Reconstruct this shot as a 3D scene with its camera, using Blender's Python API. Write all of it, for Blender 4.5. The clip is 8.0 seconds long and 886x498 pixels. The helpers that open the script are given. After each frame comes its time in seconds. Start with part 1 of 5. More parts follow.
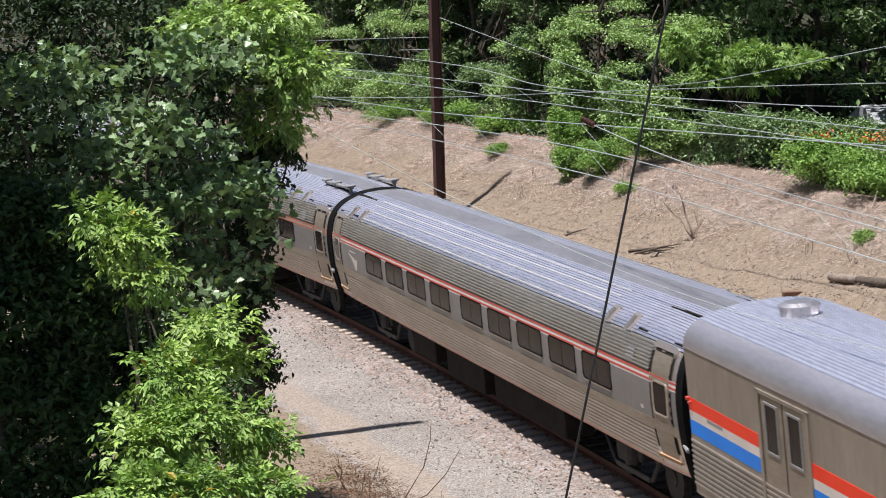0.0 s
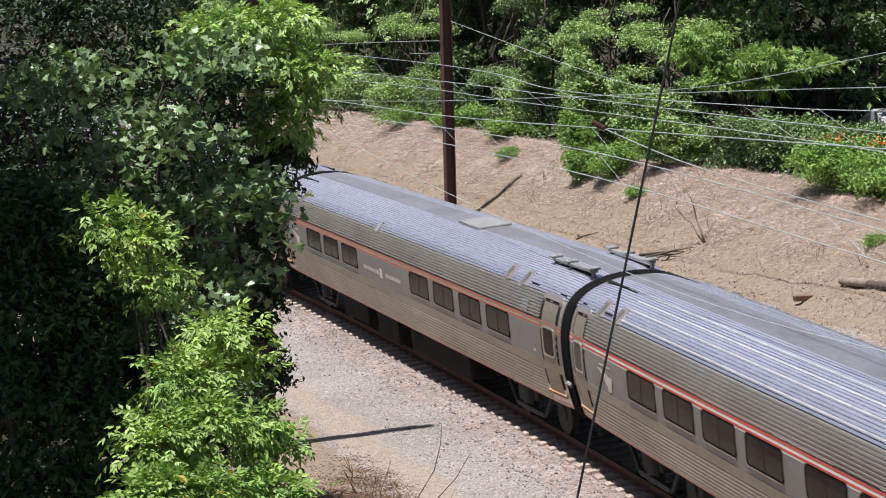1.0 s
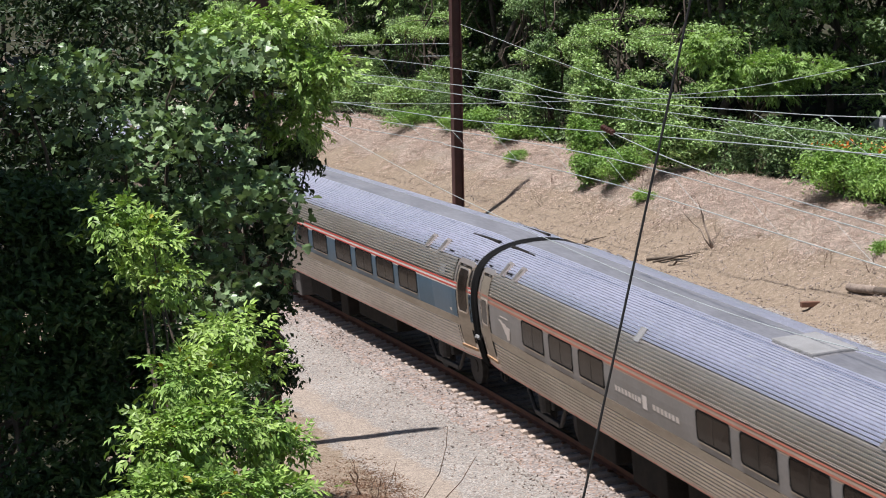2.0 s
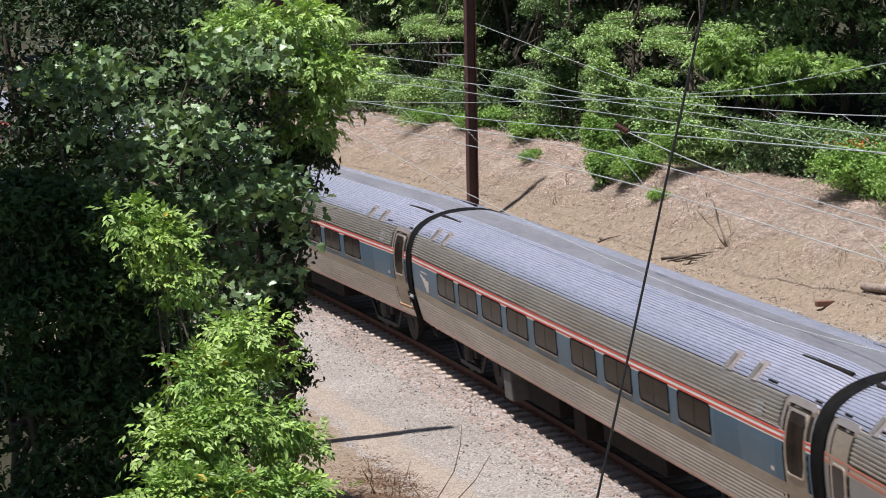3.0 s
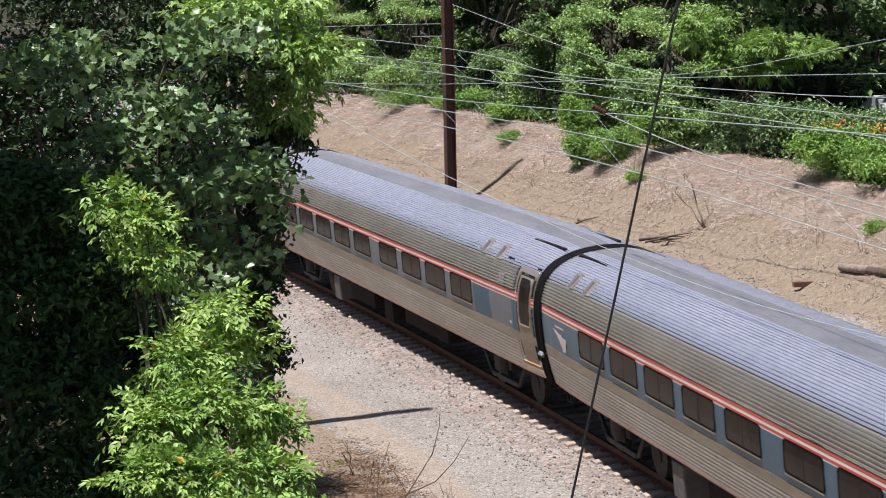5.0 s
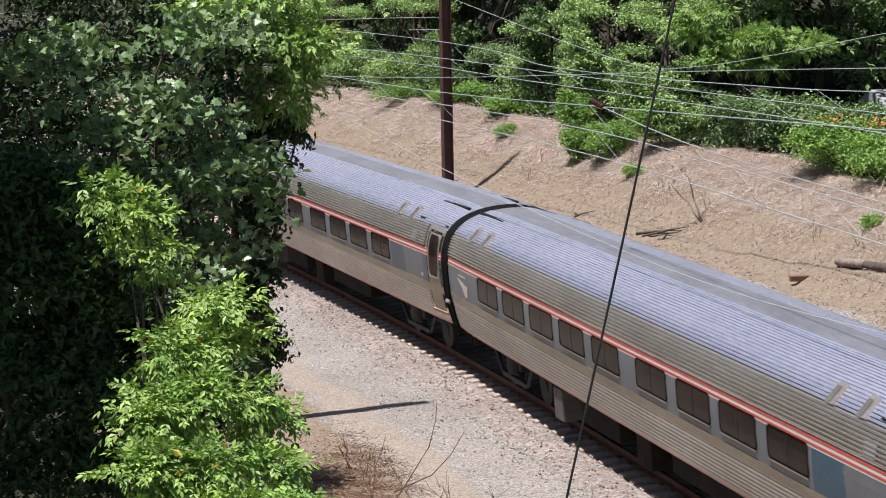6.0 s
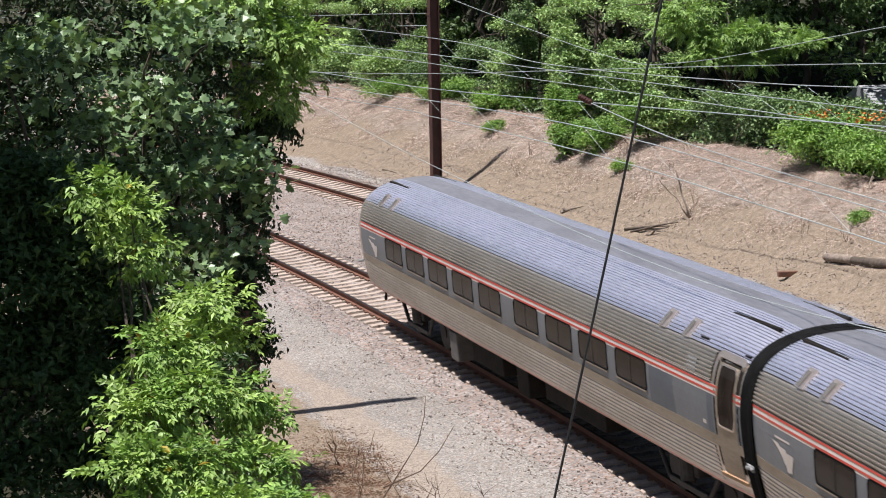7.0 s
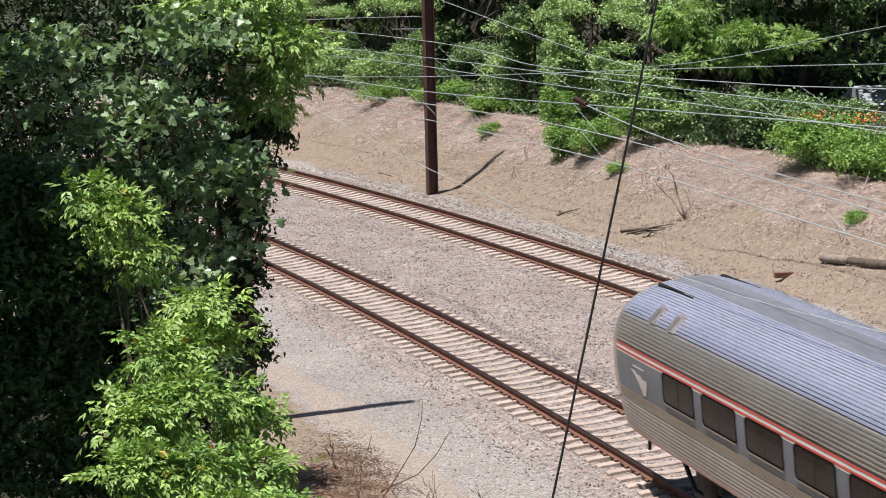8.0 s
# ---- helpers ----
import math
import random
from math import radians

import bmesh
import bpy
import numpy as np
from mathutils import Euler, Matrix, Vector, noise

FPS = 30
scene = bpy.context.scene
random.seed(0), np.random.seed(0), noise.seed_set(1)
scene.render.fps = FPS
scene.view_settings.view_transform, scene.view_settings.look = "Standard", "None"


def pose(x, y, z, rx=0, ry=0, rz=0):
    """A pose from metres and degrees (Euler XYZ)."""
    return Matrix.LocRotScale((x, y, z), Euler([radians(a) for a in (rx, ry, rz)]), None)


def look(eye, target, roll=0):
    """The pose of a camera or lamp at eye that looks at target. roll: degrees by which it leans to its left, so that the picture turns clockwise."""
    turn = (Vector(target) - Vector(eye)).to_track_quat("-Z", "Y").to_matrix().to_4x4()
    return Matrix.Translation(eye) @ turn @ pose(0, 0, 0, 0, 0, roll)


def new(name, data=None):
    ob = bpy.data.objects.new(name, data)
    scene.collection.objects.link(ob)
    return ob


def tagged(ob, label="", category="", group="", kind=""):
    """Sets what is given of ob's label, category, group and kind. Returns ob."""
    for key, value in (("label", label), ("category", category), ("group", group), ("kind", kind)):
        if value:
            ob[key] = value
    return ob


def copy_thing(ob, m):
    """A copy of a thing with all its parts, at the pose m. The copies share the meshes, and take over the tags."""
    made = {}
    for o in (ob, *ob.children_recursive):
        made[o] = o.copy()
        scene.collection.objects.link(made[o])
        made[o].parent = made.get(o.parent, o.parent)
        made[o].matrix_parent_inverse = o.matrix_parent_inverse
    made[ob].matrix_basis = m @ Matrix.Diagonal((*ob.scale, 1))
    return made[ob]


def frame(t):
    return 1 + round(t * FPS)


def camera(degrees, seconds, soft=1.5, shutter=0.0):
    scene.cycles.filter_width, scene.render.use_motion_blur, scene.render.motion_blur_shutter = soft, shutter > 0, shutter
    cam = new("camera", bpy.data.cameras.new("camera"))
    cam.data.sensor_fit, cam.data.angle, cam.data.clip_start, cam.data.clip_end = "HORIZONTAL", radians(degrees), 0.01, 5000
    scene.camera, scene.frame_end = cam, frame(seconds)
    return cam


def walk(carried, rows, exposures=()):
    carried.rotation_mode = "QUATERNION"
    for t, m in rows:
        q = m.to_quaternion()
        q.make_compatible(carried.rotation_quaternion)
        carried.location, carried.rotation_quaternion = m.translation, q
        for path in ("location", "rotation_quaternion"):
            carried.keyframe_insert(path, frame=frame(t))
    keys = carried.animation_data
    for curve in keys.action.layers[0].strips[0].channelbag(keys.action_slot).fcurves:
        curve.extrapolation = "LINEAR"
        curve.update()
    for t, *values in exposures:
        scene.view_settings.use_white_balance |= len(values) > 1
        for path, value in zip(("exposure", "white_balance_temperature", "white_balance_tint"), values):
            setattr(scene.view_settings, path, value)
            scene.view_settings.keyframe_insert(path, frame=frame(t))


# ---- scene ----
cam = camera(21.58, 8.0, soft=1.0, shutter=0.12)
EYE = 10.305
TURNS = [  # seconds, tilt, lean, turn of a camera held in the hand on an overpass
    (0.0, 82.783, 1.536, -0.007),
    (0.5, 82.805, 1.548, 0.121),
    (1.0, 82.877, 1.515, 0.261),
    (1.5, 82.954, 1.554, 0.374),
    (2.0, 82.952, 1.026, 0.506),
    (3.5, 82.867, 1.065, 0.925),
    (4.0, 82.560, 0.980, 0.456),
    (4.5, 82.508, 1.126, 0.314),
    (6.0, 82.305, 0.963, 0.252),
    (6.5, 82.235, 0.968, 0.105),
    (7.0, 82.202, 1.006, -0.042),
    (7.5, 82.238, 1.098, -0.155),
    (8.0, 82.273, 1.327, -0.180),
]
walk(cam, [(t, pose(0, 0, EYE, rx, ry, rz)) for t, rx, ry, rz in TURNS], exposures=[(0.0, 0.55, 6340, 15), (8.0, 0.55, 6340, 15)])

# ---- light ----
SUN_EL, SUN_AZ = radians(74), math.atan2(-0.468, -0.884)
to_sun = Vector((math.cos(SUN_EL) * math.cos(SUN_AZ), math.cos(SUN_EL) * math.sin(SUN_AZ), math.sin(SUN_EL)))
world = bpy.data.worlds.new("sky")
scene.world = world
world.use_nodes = True
wn = world.node_tree.nodes
sky = wn.new("ShaderNodeTexSky")
sky.sky_type, sky.sun_disc = "NISHITA", False
sky.sun_elevation, sky.sun_rotation = SUN_EL, math.pi / 2 - SUN_AZ
wn["Background"].inputs["Strength"].default_value = 0.05
world.node_tree.links.new(sky.outputs["Color"], wn["Background"].inputs["Color"])
sun = new("sun", bpy.data.lights.new("sun", "SUN"))
sun.data.energy, sun.data.angle, sun.data.color = 5.0, radians(0.8), (1.0, 0.97, 0.925)
sun.matrix_basis = look((0, 0, 60), Vector((0, 0, 60)) - to_sun)


# ---- materials ----
def mat(name, c1, c2=None, scale=3.0, rough=0.8, metal=0.0, bump=0.0, fine=40.0, fine_amount=0.25, island=0.0, per_object=0.0,
        spec=0.5, stretch=(1, 1, 1), rough2=None, coat=0.0):
    """Two colours mixed by a broad noise, a fine grain over both, relief from the grain."""
    m = bpy.data.materials.new(name)
    m.use_nodes = True
    n, l = m.node_tree.nodes, m.node_tree.links
    b = n["Principled BSDF"]
    c2 = c2 or tuple(c * 0.8 for c in c1)
    tc = n.new("ShaderNodeTexCoord")
    mp = n.new("ShaderNodeMapping")
    mp.inputs["Scale"].default_value = stretch
    l.new(tc.outputs["Object"], mp.inputs["Vector"])
    big = n.new("ShaderNodeTexNoise")
    big.inputs["Scale"].default_value, big.inputs["Detail"].default_value = scale, 6.0
    big.inputs["Roughness"].default_value = 0.6
    small = n.new("ShaderNodeTexNoise")
    small.inputs["Scale"].default_value, small.inputs["Detail"].default_value = fine, 4.0
    for t in (big, small):
        l.new(mp.outputs["Vector"], t.inputs["Vector"])
    ramp = n.new("ShaderNodeMapRange")
    ramp.inputs["From Min"].default_value, ramp.inputs["From Max"].default_value = 0.35, 0.65
    l.new(big.outputs["Fac"], ramp.inputs["Value"])
    mix = n.new("ShaderNodeMix")
    mix.data_type = "RGBA"
    mix.inputs["A"].default_value, mix.inputs["B"].default_value = (*c1, 1), (*c2, 1)
    l.new(ramp.outputs["Result"], mix.inputs["Factor"])
    val = n.new("ShaderNodeMapRange")
    val.inputs["From Min"].default_value, val.inputs["From Max"].default_value = 0.25, 0.75
    val.inputs["To Min"].default_value, val.inputs["To Max"].default_value = 1 - fine_amount, 1 + fine_amount
    l.new(small.outputs["Fac"], val.inputs["Value"])
    out = val.outputs["Result"]
    for amount, node, sock in ((island, "ShaderNodeNewGeometry", "Random Per Island"), (per_object, "ShaderNodeObjectInfo", "Random")):
        if amount:
            r = n.new(node)
            mr = n.new("ShaderNodeMapRange")
            mr.inputs["To Min"].default_value, mr.inputs["To Max"].default_value = 1 - amount, 1 + amount
            l.new(r.outputs[sock], mr.inputs["Value"])
            mul = n.new("ShaderNodeMath")
            mul.operation = "MULTIPLY"
            l.new(out, mul.inputs[0])
            l.new(mr.outputs["Result"], mul.inputs[1])
            out = mul.outputs[0]
    hsv = n.new("ShaderNodeHueSaturation")
    l.new(mix.outputs["Result"], hsv.inputs["Color"])
    l.new(out, hsv.inputs["Value"])
    l.new(hsv.outputs["Color"], b.inputs["Base Color"])
    b.inputs["Roughness"].default_value, b.inputs["Metallic"].default_value = rough, metal
    b.inputs["Specular IOR Level"].default_value = spec
    b.inputs["Coat Weight"].default_value = coat
    if rough2 is not None:
        rr = n.new("ShaderNodeMapRange")
        rr.inputs["To Min"].default_value, rr.inputs["To Max"].default_value = rough, rough2
        l.new(big.outputs["Fac"], rr.inputs["Value"])
        l.new(rr.outputs["Result"], b.inputs["Roughness"])
    if bump:
        bp = n.new("ShaderNodeBump")
        bp.inputs["Distance"].default_value = bump
        l.new(small.outputs["Fac"], bp.inputs["Height"])
        l.new(bp.outputs["Normal"], b.inputs["Normal"])
    return m


def leaf_mat(name, c1, c2, translucent=0.35, rough=0.45, island=0.35, scale=0.9):
    """Leaf: glossy skin over a body that lets some light through; hue drifts from clump to clump and leaf to leaf."""
    m = mat(name, c1, c2, scale=scale, rough=rough, fine=25, fine_amount=0.12, island=island, spec=0.25)
    n, l = m.node_tree.nodes, m.node_tree.links
    b = n["Principled BSDF"]
    tr = n.new("ShaderNodeBsdfTranslucent")
    src = b.inputs["Base Color"].links[0].from_socket
    warm = n.new("ShaderNodeMix")
    warm.data_type, warm.blend_type = "RGBA", "MULTIPLY"
    warm.inputs["Factor"].default_value = 1.0
    warm.inputs["B"].default_value = (1.25, 1.3, 0.6, 1)
    l.new(src, warm.inputs["A"])
    l.new(warm.outputs["Result"], tr.inputs["Color"])
    ms = n.new("ShaderNodeMixShader")
    ms.inputs["Fac"].default_value = translucent
    l.new(b.outputs[0], ms.inputs[1])
    l.new(tr.outputs[0], ms.inputs[2])
    l.new(ms.outputs[0], n["Material Output"].inputs["Surface"])
    return m


def stone_mat(name, dark, light, size, tint):
    """Crushed stone: cells of their own grey, each with a little relief, under broad patches of dust."""
    m = mat(name, dark, light, scale=0.45, rough=0.95, fine=22, fine_amount=0.12, spec=0.2)
    n, l = m.node_tree.nodes, m.node_tree.links
    b = n["Principled BSDF"]
    tc = n.new("ShaderNodeTexCoord")
    cells = n.new("ShaderNodeTexVoronoi")
    cells.inputs["Scale"].default_value = 1 / size
    l.new(tc.outputs["Object"], cells.inputs["Vector"])
    sep = n.new("ShaderNodeSeparateColor")
    l.new(cells.outputs["Color"], sep.inputs["Color"])
    mr = n.new("ShaderNodeMapRange")
    mr.inputs["To Min"].default_value, mr.inputs["To Max"].default_value = 0.62, 1.45
    l.new(sep.outputs["Red"], mr.inputs["Value"])
    src = b.inputs["Base Color"].links[0].from_socket
    hs = n.new("ShaderNodeHueSaturation")
    l.new(src, hs.inputs["Color"])
    l.new(mr.outputs["Result"], hs.inputs["Value"])
    rust = n.new("ShaderNodeMix")
    rust.data_type = "RGBA"
    rust.inputs["B"].default_value = (*tint, 1)
    mt = n.new("ShaderNodeMapRange")
    mt.inputs["From Min"].default_value, mt.inputs["To Max"].default_value = 0.62, 0.8
    l.new(sep.outputs["Green"], mt.inputs["Value"])
    l.new(mt.outputs["Result"], rust.inputs["Factor"])
    l.new(hs.outputs["Color"], rust.inputs["A"])
    l.new(rust.outputs["Result"], b.inputs["Base Color"])
    bp = n.new("ShaderNodeBump")
    bp.inputs["Distance"].default_value, bp.inputs["Strength"].default_value = size * 0.6, 0.55
    bp.invert = True
    l.new(cells.outputs["Distance"], bp.inputs["Height"])
    l.new(bp.outputs["Normal"], b.inputs["Normal"])
    return m


M = {
    # dark colour for the groove floors, in place of the shade between ribs
    "groove_shade": mat("roof groove darkened as shade", (0.06, 0.057, 0.06), (0.035, 0.032, 0.035), 1.5, 0.7, 0.4, fine=9, fine_amount=0.2, stretch=(0.5, 2, 2)),
    "faded_red": mat("faded dusty red stripe", (0.42, 0.135, 0.085), (0.34, 0.12, 0.08), 1.0, 0.5, fine_amount=0.1),
    "dust_stripe": mat("stripe dulled by brake dust", (0.36, 0.27, 0.21), (0.28, 0.21, 0.165), 1.0, 0.55, fine_amount=0.12),
    "steel_dusty": mat("fluted stainless steel under brake dust", (0.59, 0.50, 0.42), (0.46, 0.38, 0.305), 0.7, 0.38, 0.9, fine=9, fine_amount=0.12, stretch=(0.5, 2, 2), rough2=0.55, per_object=0.06),
    "steel_side": mat("fluted stainless steel", (0.69, 0.615, 0.555), (0.56, 0.485, 0.425), 0.7, 0.38, 0.9, fine=9, fine_amount=0.12, stretch=(0.5, 2, 2), rough2=0.55, per_object=0.06),
    "steel_upper": mat("deep fluted stainless steel", (0.65, 0.605, 0.545), (0.52, 0.475, 0.42), 0.7, 0.36, 0.92, fine=9, fine_amount=0.12, stretch=(0.5, 2, 2), rough2=0.5),
    "crown": mat("smooth grey roof crown", (0.5, 0.49, 0.5), (0.4, 0.39, 0.4), 0.8, 0.45, 0.9, fine=8, fine_amount=0.15, stretch=(0.4, 2, 2)),
    "belt_silver": mat("dusty silver-grey window band", (0.25, 0.24, 0.235), (0.20, 0.19, 0.18), 0.8, 0.45, 0.3, fine=12, fine_amount=0.08, spec=0.3),
    "panel_slate": mat("slate grey end panel", (0.10, 0.118, 0.14), (0.08, 0.093, 0.11), 0.9, 0.45, fine=12, fine_amount=0.08, spec=0.3),
    "panel_blue": mat("deep blue end panel", (0.05, 0.105, 0.155), (0.04, 0.085, 0.125), 0.9, 0.45, fine=12, fine_amount=0.08, spec=0.3),
    "steel_roof": mat("dusty stainless roof", (0.93, 0.925, 1.0), (0.84, 0.835, 0.92), 0.6, 0.32, 0.95, fine=7, fine_amount=0.1, stretch=(0.4, 2, 2), rough2=0.5),
    "belt_grey": mat("grey-blue window band", (0.165, 0.175, 0.19), (0.13, 0.14, 0.15), 0.8, 0.45, fine=12, fine_amount=0.08, spec=0.3),
    "belt_blue": mat("slate blue window band", (0.07, 0.125, 0.175), (0.055, 0.10, 0.14), 0.8, 0.4, fine=12, fine_amount=0.08, spec=0.3),
    "red": mat("red stripe paint", (0.55, 0.07, 0.045), (0.45, 0.065, 0.045), 1.0, 0.45, fine_amount=0.08),
    "white": mat("white stripe paint", (0.66, 0.60, 0.55), (0.55, 0.49, 0.44), 1.2, 0.5, fine_amount=0.08),
    "orange_red": mat("bright red stripe paint", (0.85, 0.055, 0.018), (0.75, 0.05, 0.018), 1.0, 0.5, fine_amount=0.05, spec=0.15),
    "blue": mat("bright blue stripe paint", (0.015, 0.22, 0.80), (0.015, 0.19, 0.68), 1.0, 0.5, fine_amount=0.05, spec=0.15),
    "tan": mat("dirty satin steel band", (0.36, 0.31, 0.245), (0.28, 0.23, 0.175), 0.9, 0.5, 0.6, fine=10, fine_amount=0.12, stretch=(0.5, 2, 2)),
    "pane": mat("tinted train window glass over brown curtains", (0.026, 0.019, 0.016), (0.007, 0.006, 0.005), 1.1, 0.2, spec=0.06, fine=9, fine_amount=0.35, stretch=(2.2, 0.6, 0.35)),
    "curtain_edge": mat("faded curtain edge", (0.055, 0.043, 0.035), (0.035, 0.028, 0.023), 2, 0.8, spec=0.2),
    "rubber": mat("black rubber", (0.006, 0.006, 0.006), (0.011, 0.011, 0.011), 4, 0.9, spec=0.05),
    # also the dark colour that stands for shade round the doors
    "under": mat("grimy underframe and recess shade", (0.016, 0.015, 0.014), (0.028, 0.024, 0.02), 3, 0.9, spec=0.1, fine=30),
    "truck": mat("dusty cast steel", (0.05, 0.046, 0.042), (0.022, 0.02, 0.018), 5, 0.75, 0.1, fine=30),
    "hatch": mat("grey roof hatch", (0.25, 0.25, 0.25), (0.20, 0.20, 0.195), 3, 0.55),
    "rail_rust": mat("rusty rail", (0.17, 0.072, 0.042), (0.115, 0.05, 0.032), 3, 0.85, 0.1, fine=40, bump=0.002),
    "rail_head": mat("worn rail head", (0.10, 0.078, 0.07), (0.07, 0.055, 0.05), 1, 0.4, 0.9, fine=60, stretch=(1, 1, 1)),
    "tie": mat("concrete tie", (0.41, 0.335, 0.275), (0.32, 0.25, 0.20), 2.5, 0.9, fine=35, bump=0.004, per_object=0.12),
    "pad": mat("rusty rail clip", (0.16, 0.075, 0.045), (0.12, 0.06, 0.04), 6, 0.8),
    "ballast": stone_mat("grey track ballast", (0.20, 0.174, 0.157), (0.262, 0.233, 0.214), 0.065, (0.26, 0.165, 0.115)),
    "pole": mat("rust-brown painted steel", (0.085, 0.034, 0.026), (0.055, 0.024, 0.02), 1.2, 0.6, fine=20, fine_amount=0.2),
    "wire": mat("weathered bronze wire", (0.50, 0.56, 0.54), (0.42, 0.47, 0.46), 2, 0.45, 0.3),
    "cable": mat("black sheathed cable", (0.012, 0.012, 0.012), (0.02, 0.02, 0.02), 5, 0.6),
    "insulator": mat("brown glazed porcelain", (0.07, 0.03, 0.02), (0.05, 0.02, 0.015), 5, 0.2),
    "bark": mat("grey-brown bark", (0.13, 0.10, 0.075), (0.07, 0.055, 0.042), 6, 0.95, fine=30, bump=0.02, stretch=(1, 1, 0.25)),
    "deadwood": mat("weathered dead wood", (0.33, 0.27, 0.22), (0.18, 0.14, 0.11), 6, 0.95, fine=30, bump=0.01),
    "straw": mat("dry straw", (0.62, 0.50, 0.43), (0.50, 0.39, 0.325), 1.2, 0.9, island=0.12, fine_amount=0.15),
    "leaf_maple": leaf_mat("maple leaf", (0.20, 0.285, 0.145), (0.115, 0.19, 0.075), 0.16, 0.34, 0.55),
    "leaf_bright": leaf_mat("young bright leaf", (0.30, 0.42, 0.105), (0.145, 0.265, 0.06), 0.16, 0.45, 0.45),
    "leaf_yellow": leaf_mat("yellowing leaf", (0.33, 0.30, 0.045), (0.42, 0.26, 0.03), 0.3, 0.5),
    # these two leaf colours hold the deep shade of the near bank
    "leaf_dark": leaf_mat("young leaf darkened for shade", (0.05, 0.09, 0.034), (0.07, 0.125, 0.042), 0.12, 0.45),
    "leaf_shaded": leaf_mat("leaf coloured for deep shade", (0.028, 0.048, 0.02), (0.04, 0.068, 0.026), 0.12, 0.45),
    "leaf_wood": leaf_mat("woodland leaf", (0.23, 0.335, 0.15), (0.12, 0.20, 0.08), 0.12, 0.5, 0.5),
    # darker copy of the woodland leaf, with the wood's inner shade in its colour
    "leaf_wood_shade": leaf_mat("woodland leaf darkened for shade", (0.135, 0.205, 0.08), (0.08, 0.135, 0.052), 0.12, 0.5, 0.5),
    "leaf_wood_light": leaf_mat("light woodland leaf", (0.36, 0.49, 0.20), (0.21, 0.33, 0.12), 0.14, 0.5, 0.5),
    "leaf_shrub": leaf_mat("shrub leaf", (0.24, 0.385, 0.095), (0.165, 0.29, 0.08), 0.2, 0.5),
    "leaf_silk": leaf_mat("feathery silk tree leaf", (0.28, 0.42, 0.13), (0.22, 0.34, 0.11), 0.25, 0.55, 0.2),
    "leaf_walnut": leaf_mat("long hanging leaf", (0.33, 0.47, 0.14), (0.19, 0.31, 0.085), 0.2, 0.4, 0.5),
    "seam": mat("pale roof sealant", (0.36, 0.36, 0.37), (0.27, 0.27, 0.28), 2, 0.6),
    "twig": mat("bare brown twig", (0.20, 0.14, 0.10), (0.13, 0.09, 0.065), 8, 0.9),
    "bleached": mat("bleached root", (0.55, 0.48, 0.40), (0.42, 0.36, 0.29), 5, 0.9),
    "rust_weed": mat("rusty dried weed", (0.23, 0.125, 0.075), (0.17, 0.105, 0.06), 2, 0.9, island=0.35),
    "stone": mat("crushed stone", (0.275, 0.24, 0.22), (0.22, 0.175, 0.145), 0.8, 0.95, island=0.4, fine=60, spec=0.2),
    "flower": mat("orange lily petals", (0.75, 0.22, 0.03), (0.65, 0.15, 0.02), 4, 0.6, island=0.2),
    "siding": mat("pale painted siding", (0.36, 0.37, 0.38), (0.28, 0.29, 0.30), 1, 0.7),
}


# ---- building blocks ----
def part(name, bm, material, parent=None, label=""):
    """Link a bmesh as one mesh object under a thing or a part."""
    me = bpy.data.meshes.new(name)
    bm.to_mesh(me)
    bm.free()
    for m in material if isinstance(material, (list, tuple)) else [material]:
        me.materials.append(m)
    ob = new(name, me)
    if parent:
        ob.parent = parent
    if label:
        ob["label"] = label
    return ob


def raw(name, verts, faces, material, parent=None, label="", mats=None, smooth=False):
    me = bpy.data.meshes.new(name)
    me.from_pydata([tuple(v) for v in verts], [], faces)
    for m in material if isinstance(material, (list, tuple)) else [material]:
        me.materials.append(m)
    if mats is not None:
        me.polygons.foreach_set("material_index", mats)
    if smooth:
        me.polygons.foreach_set("use_smooth", [True] * len(me.polygons))
    me.update()
    ob = new(name, me)
    if parent:
        ob.parent = parent
    if label:
        ob["label"] = label
    return ob


def box(bm, x0, x1, y0, y1, z0, z1, bevel=0.0, m=None):
    r = bmesh.ops.create_cube(bm, size=1.0)
    vs = r["verts"]
    for v in vs:
        v.co = Vector((x0 + (v.co.x + 0.5) * (x1 - x0), y0 + (v.co.y + 0.5) * (y1 - y0), z0 + (v.co.z + 0.5) * (z1 - z0)))
    if m is not None:
        bmesh.ops.transform(bm, matrix=m, verts=vs)
    if bevel:
        es = list({e for v in vs for e in v.link_edges})
        bmesh.ops.bevel(bm, geom=es, offset=bevel, segments=2, affect="EDGES", profile=0.5)


def cyl(bm, a, b, r0, r1=None, seg=10):
    a, b = Vector(a), Vector(b)
    d = b - a
    m = Matrix.Translation((a + b) / 2) @ d.to_track_quat("Z", "Y").to_matrix().to_4x4()
    bmesh.ops.create_cone(bm, cap_ends=True, segments=seg, radius1=r0, radius2=r0 if r1 is None else r1, depth=d.length, matrix=m)


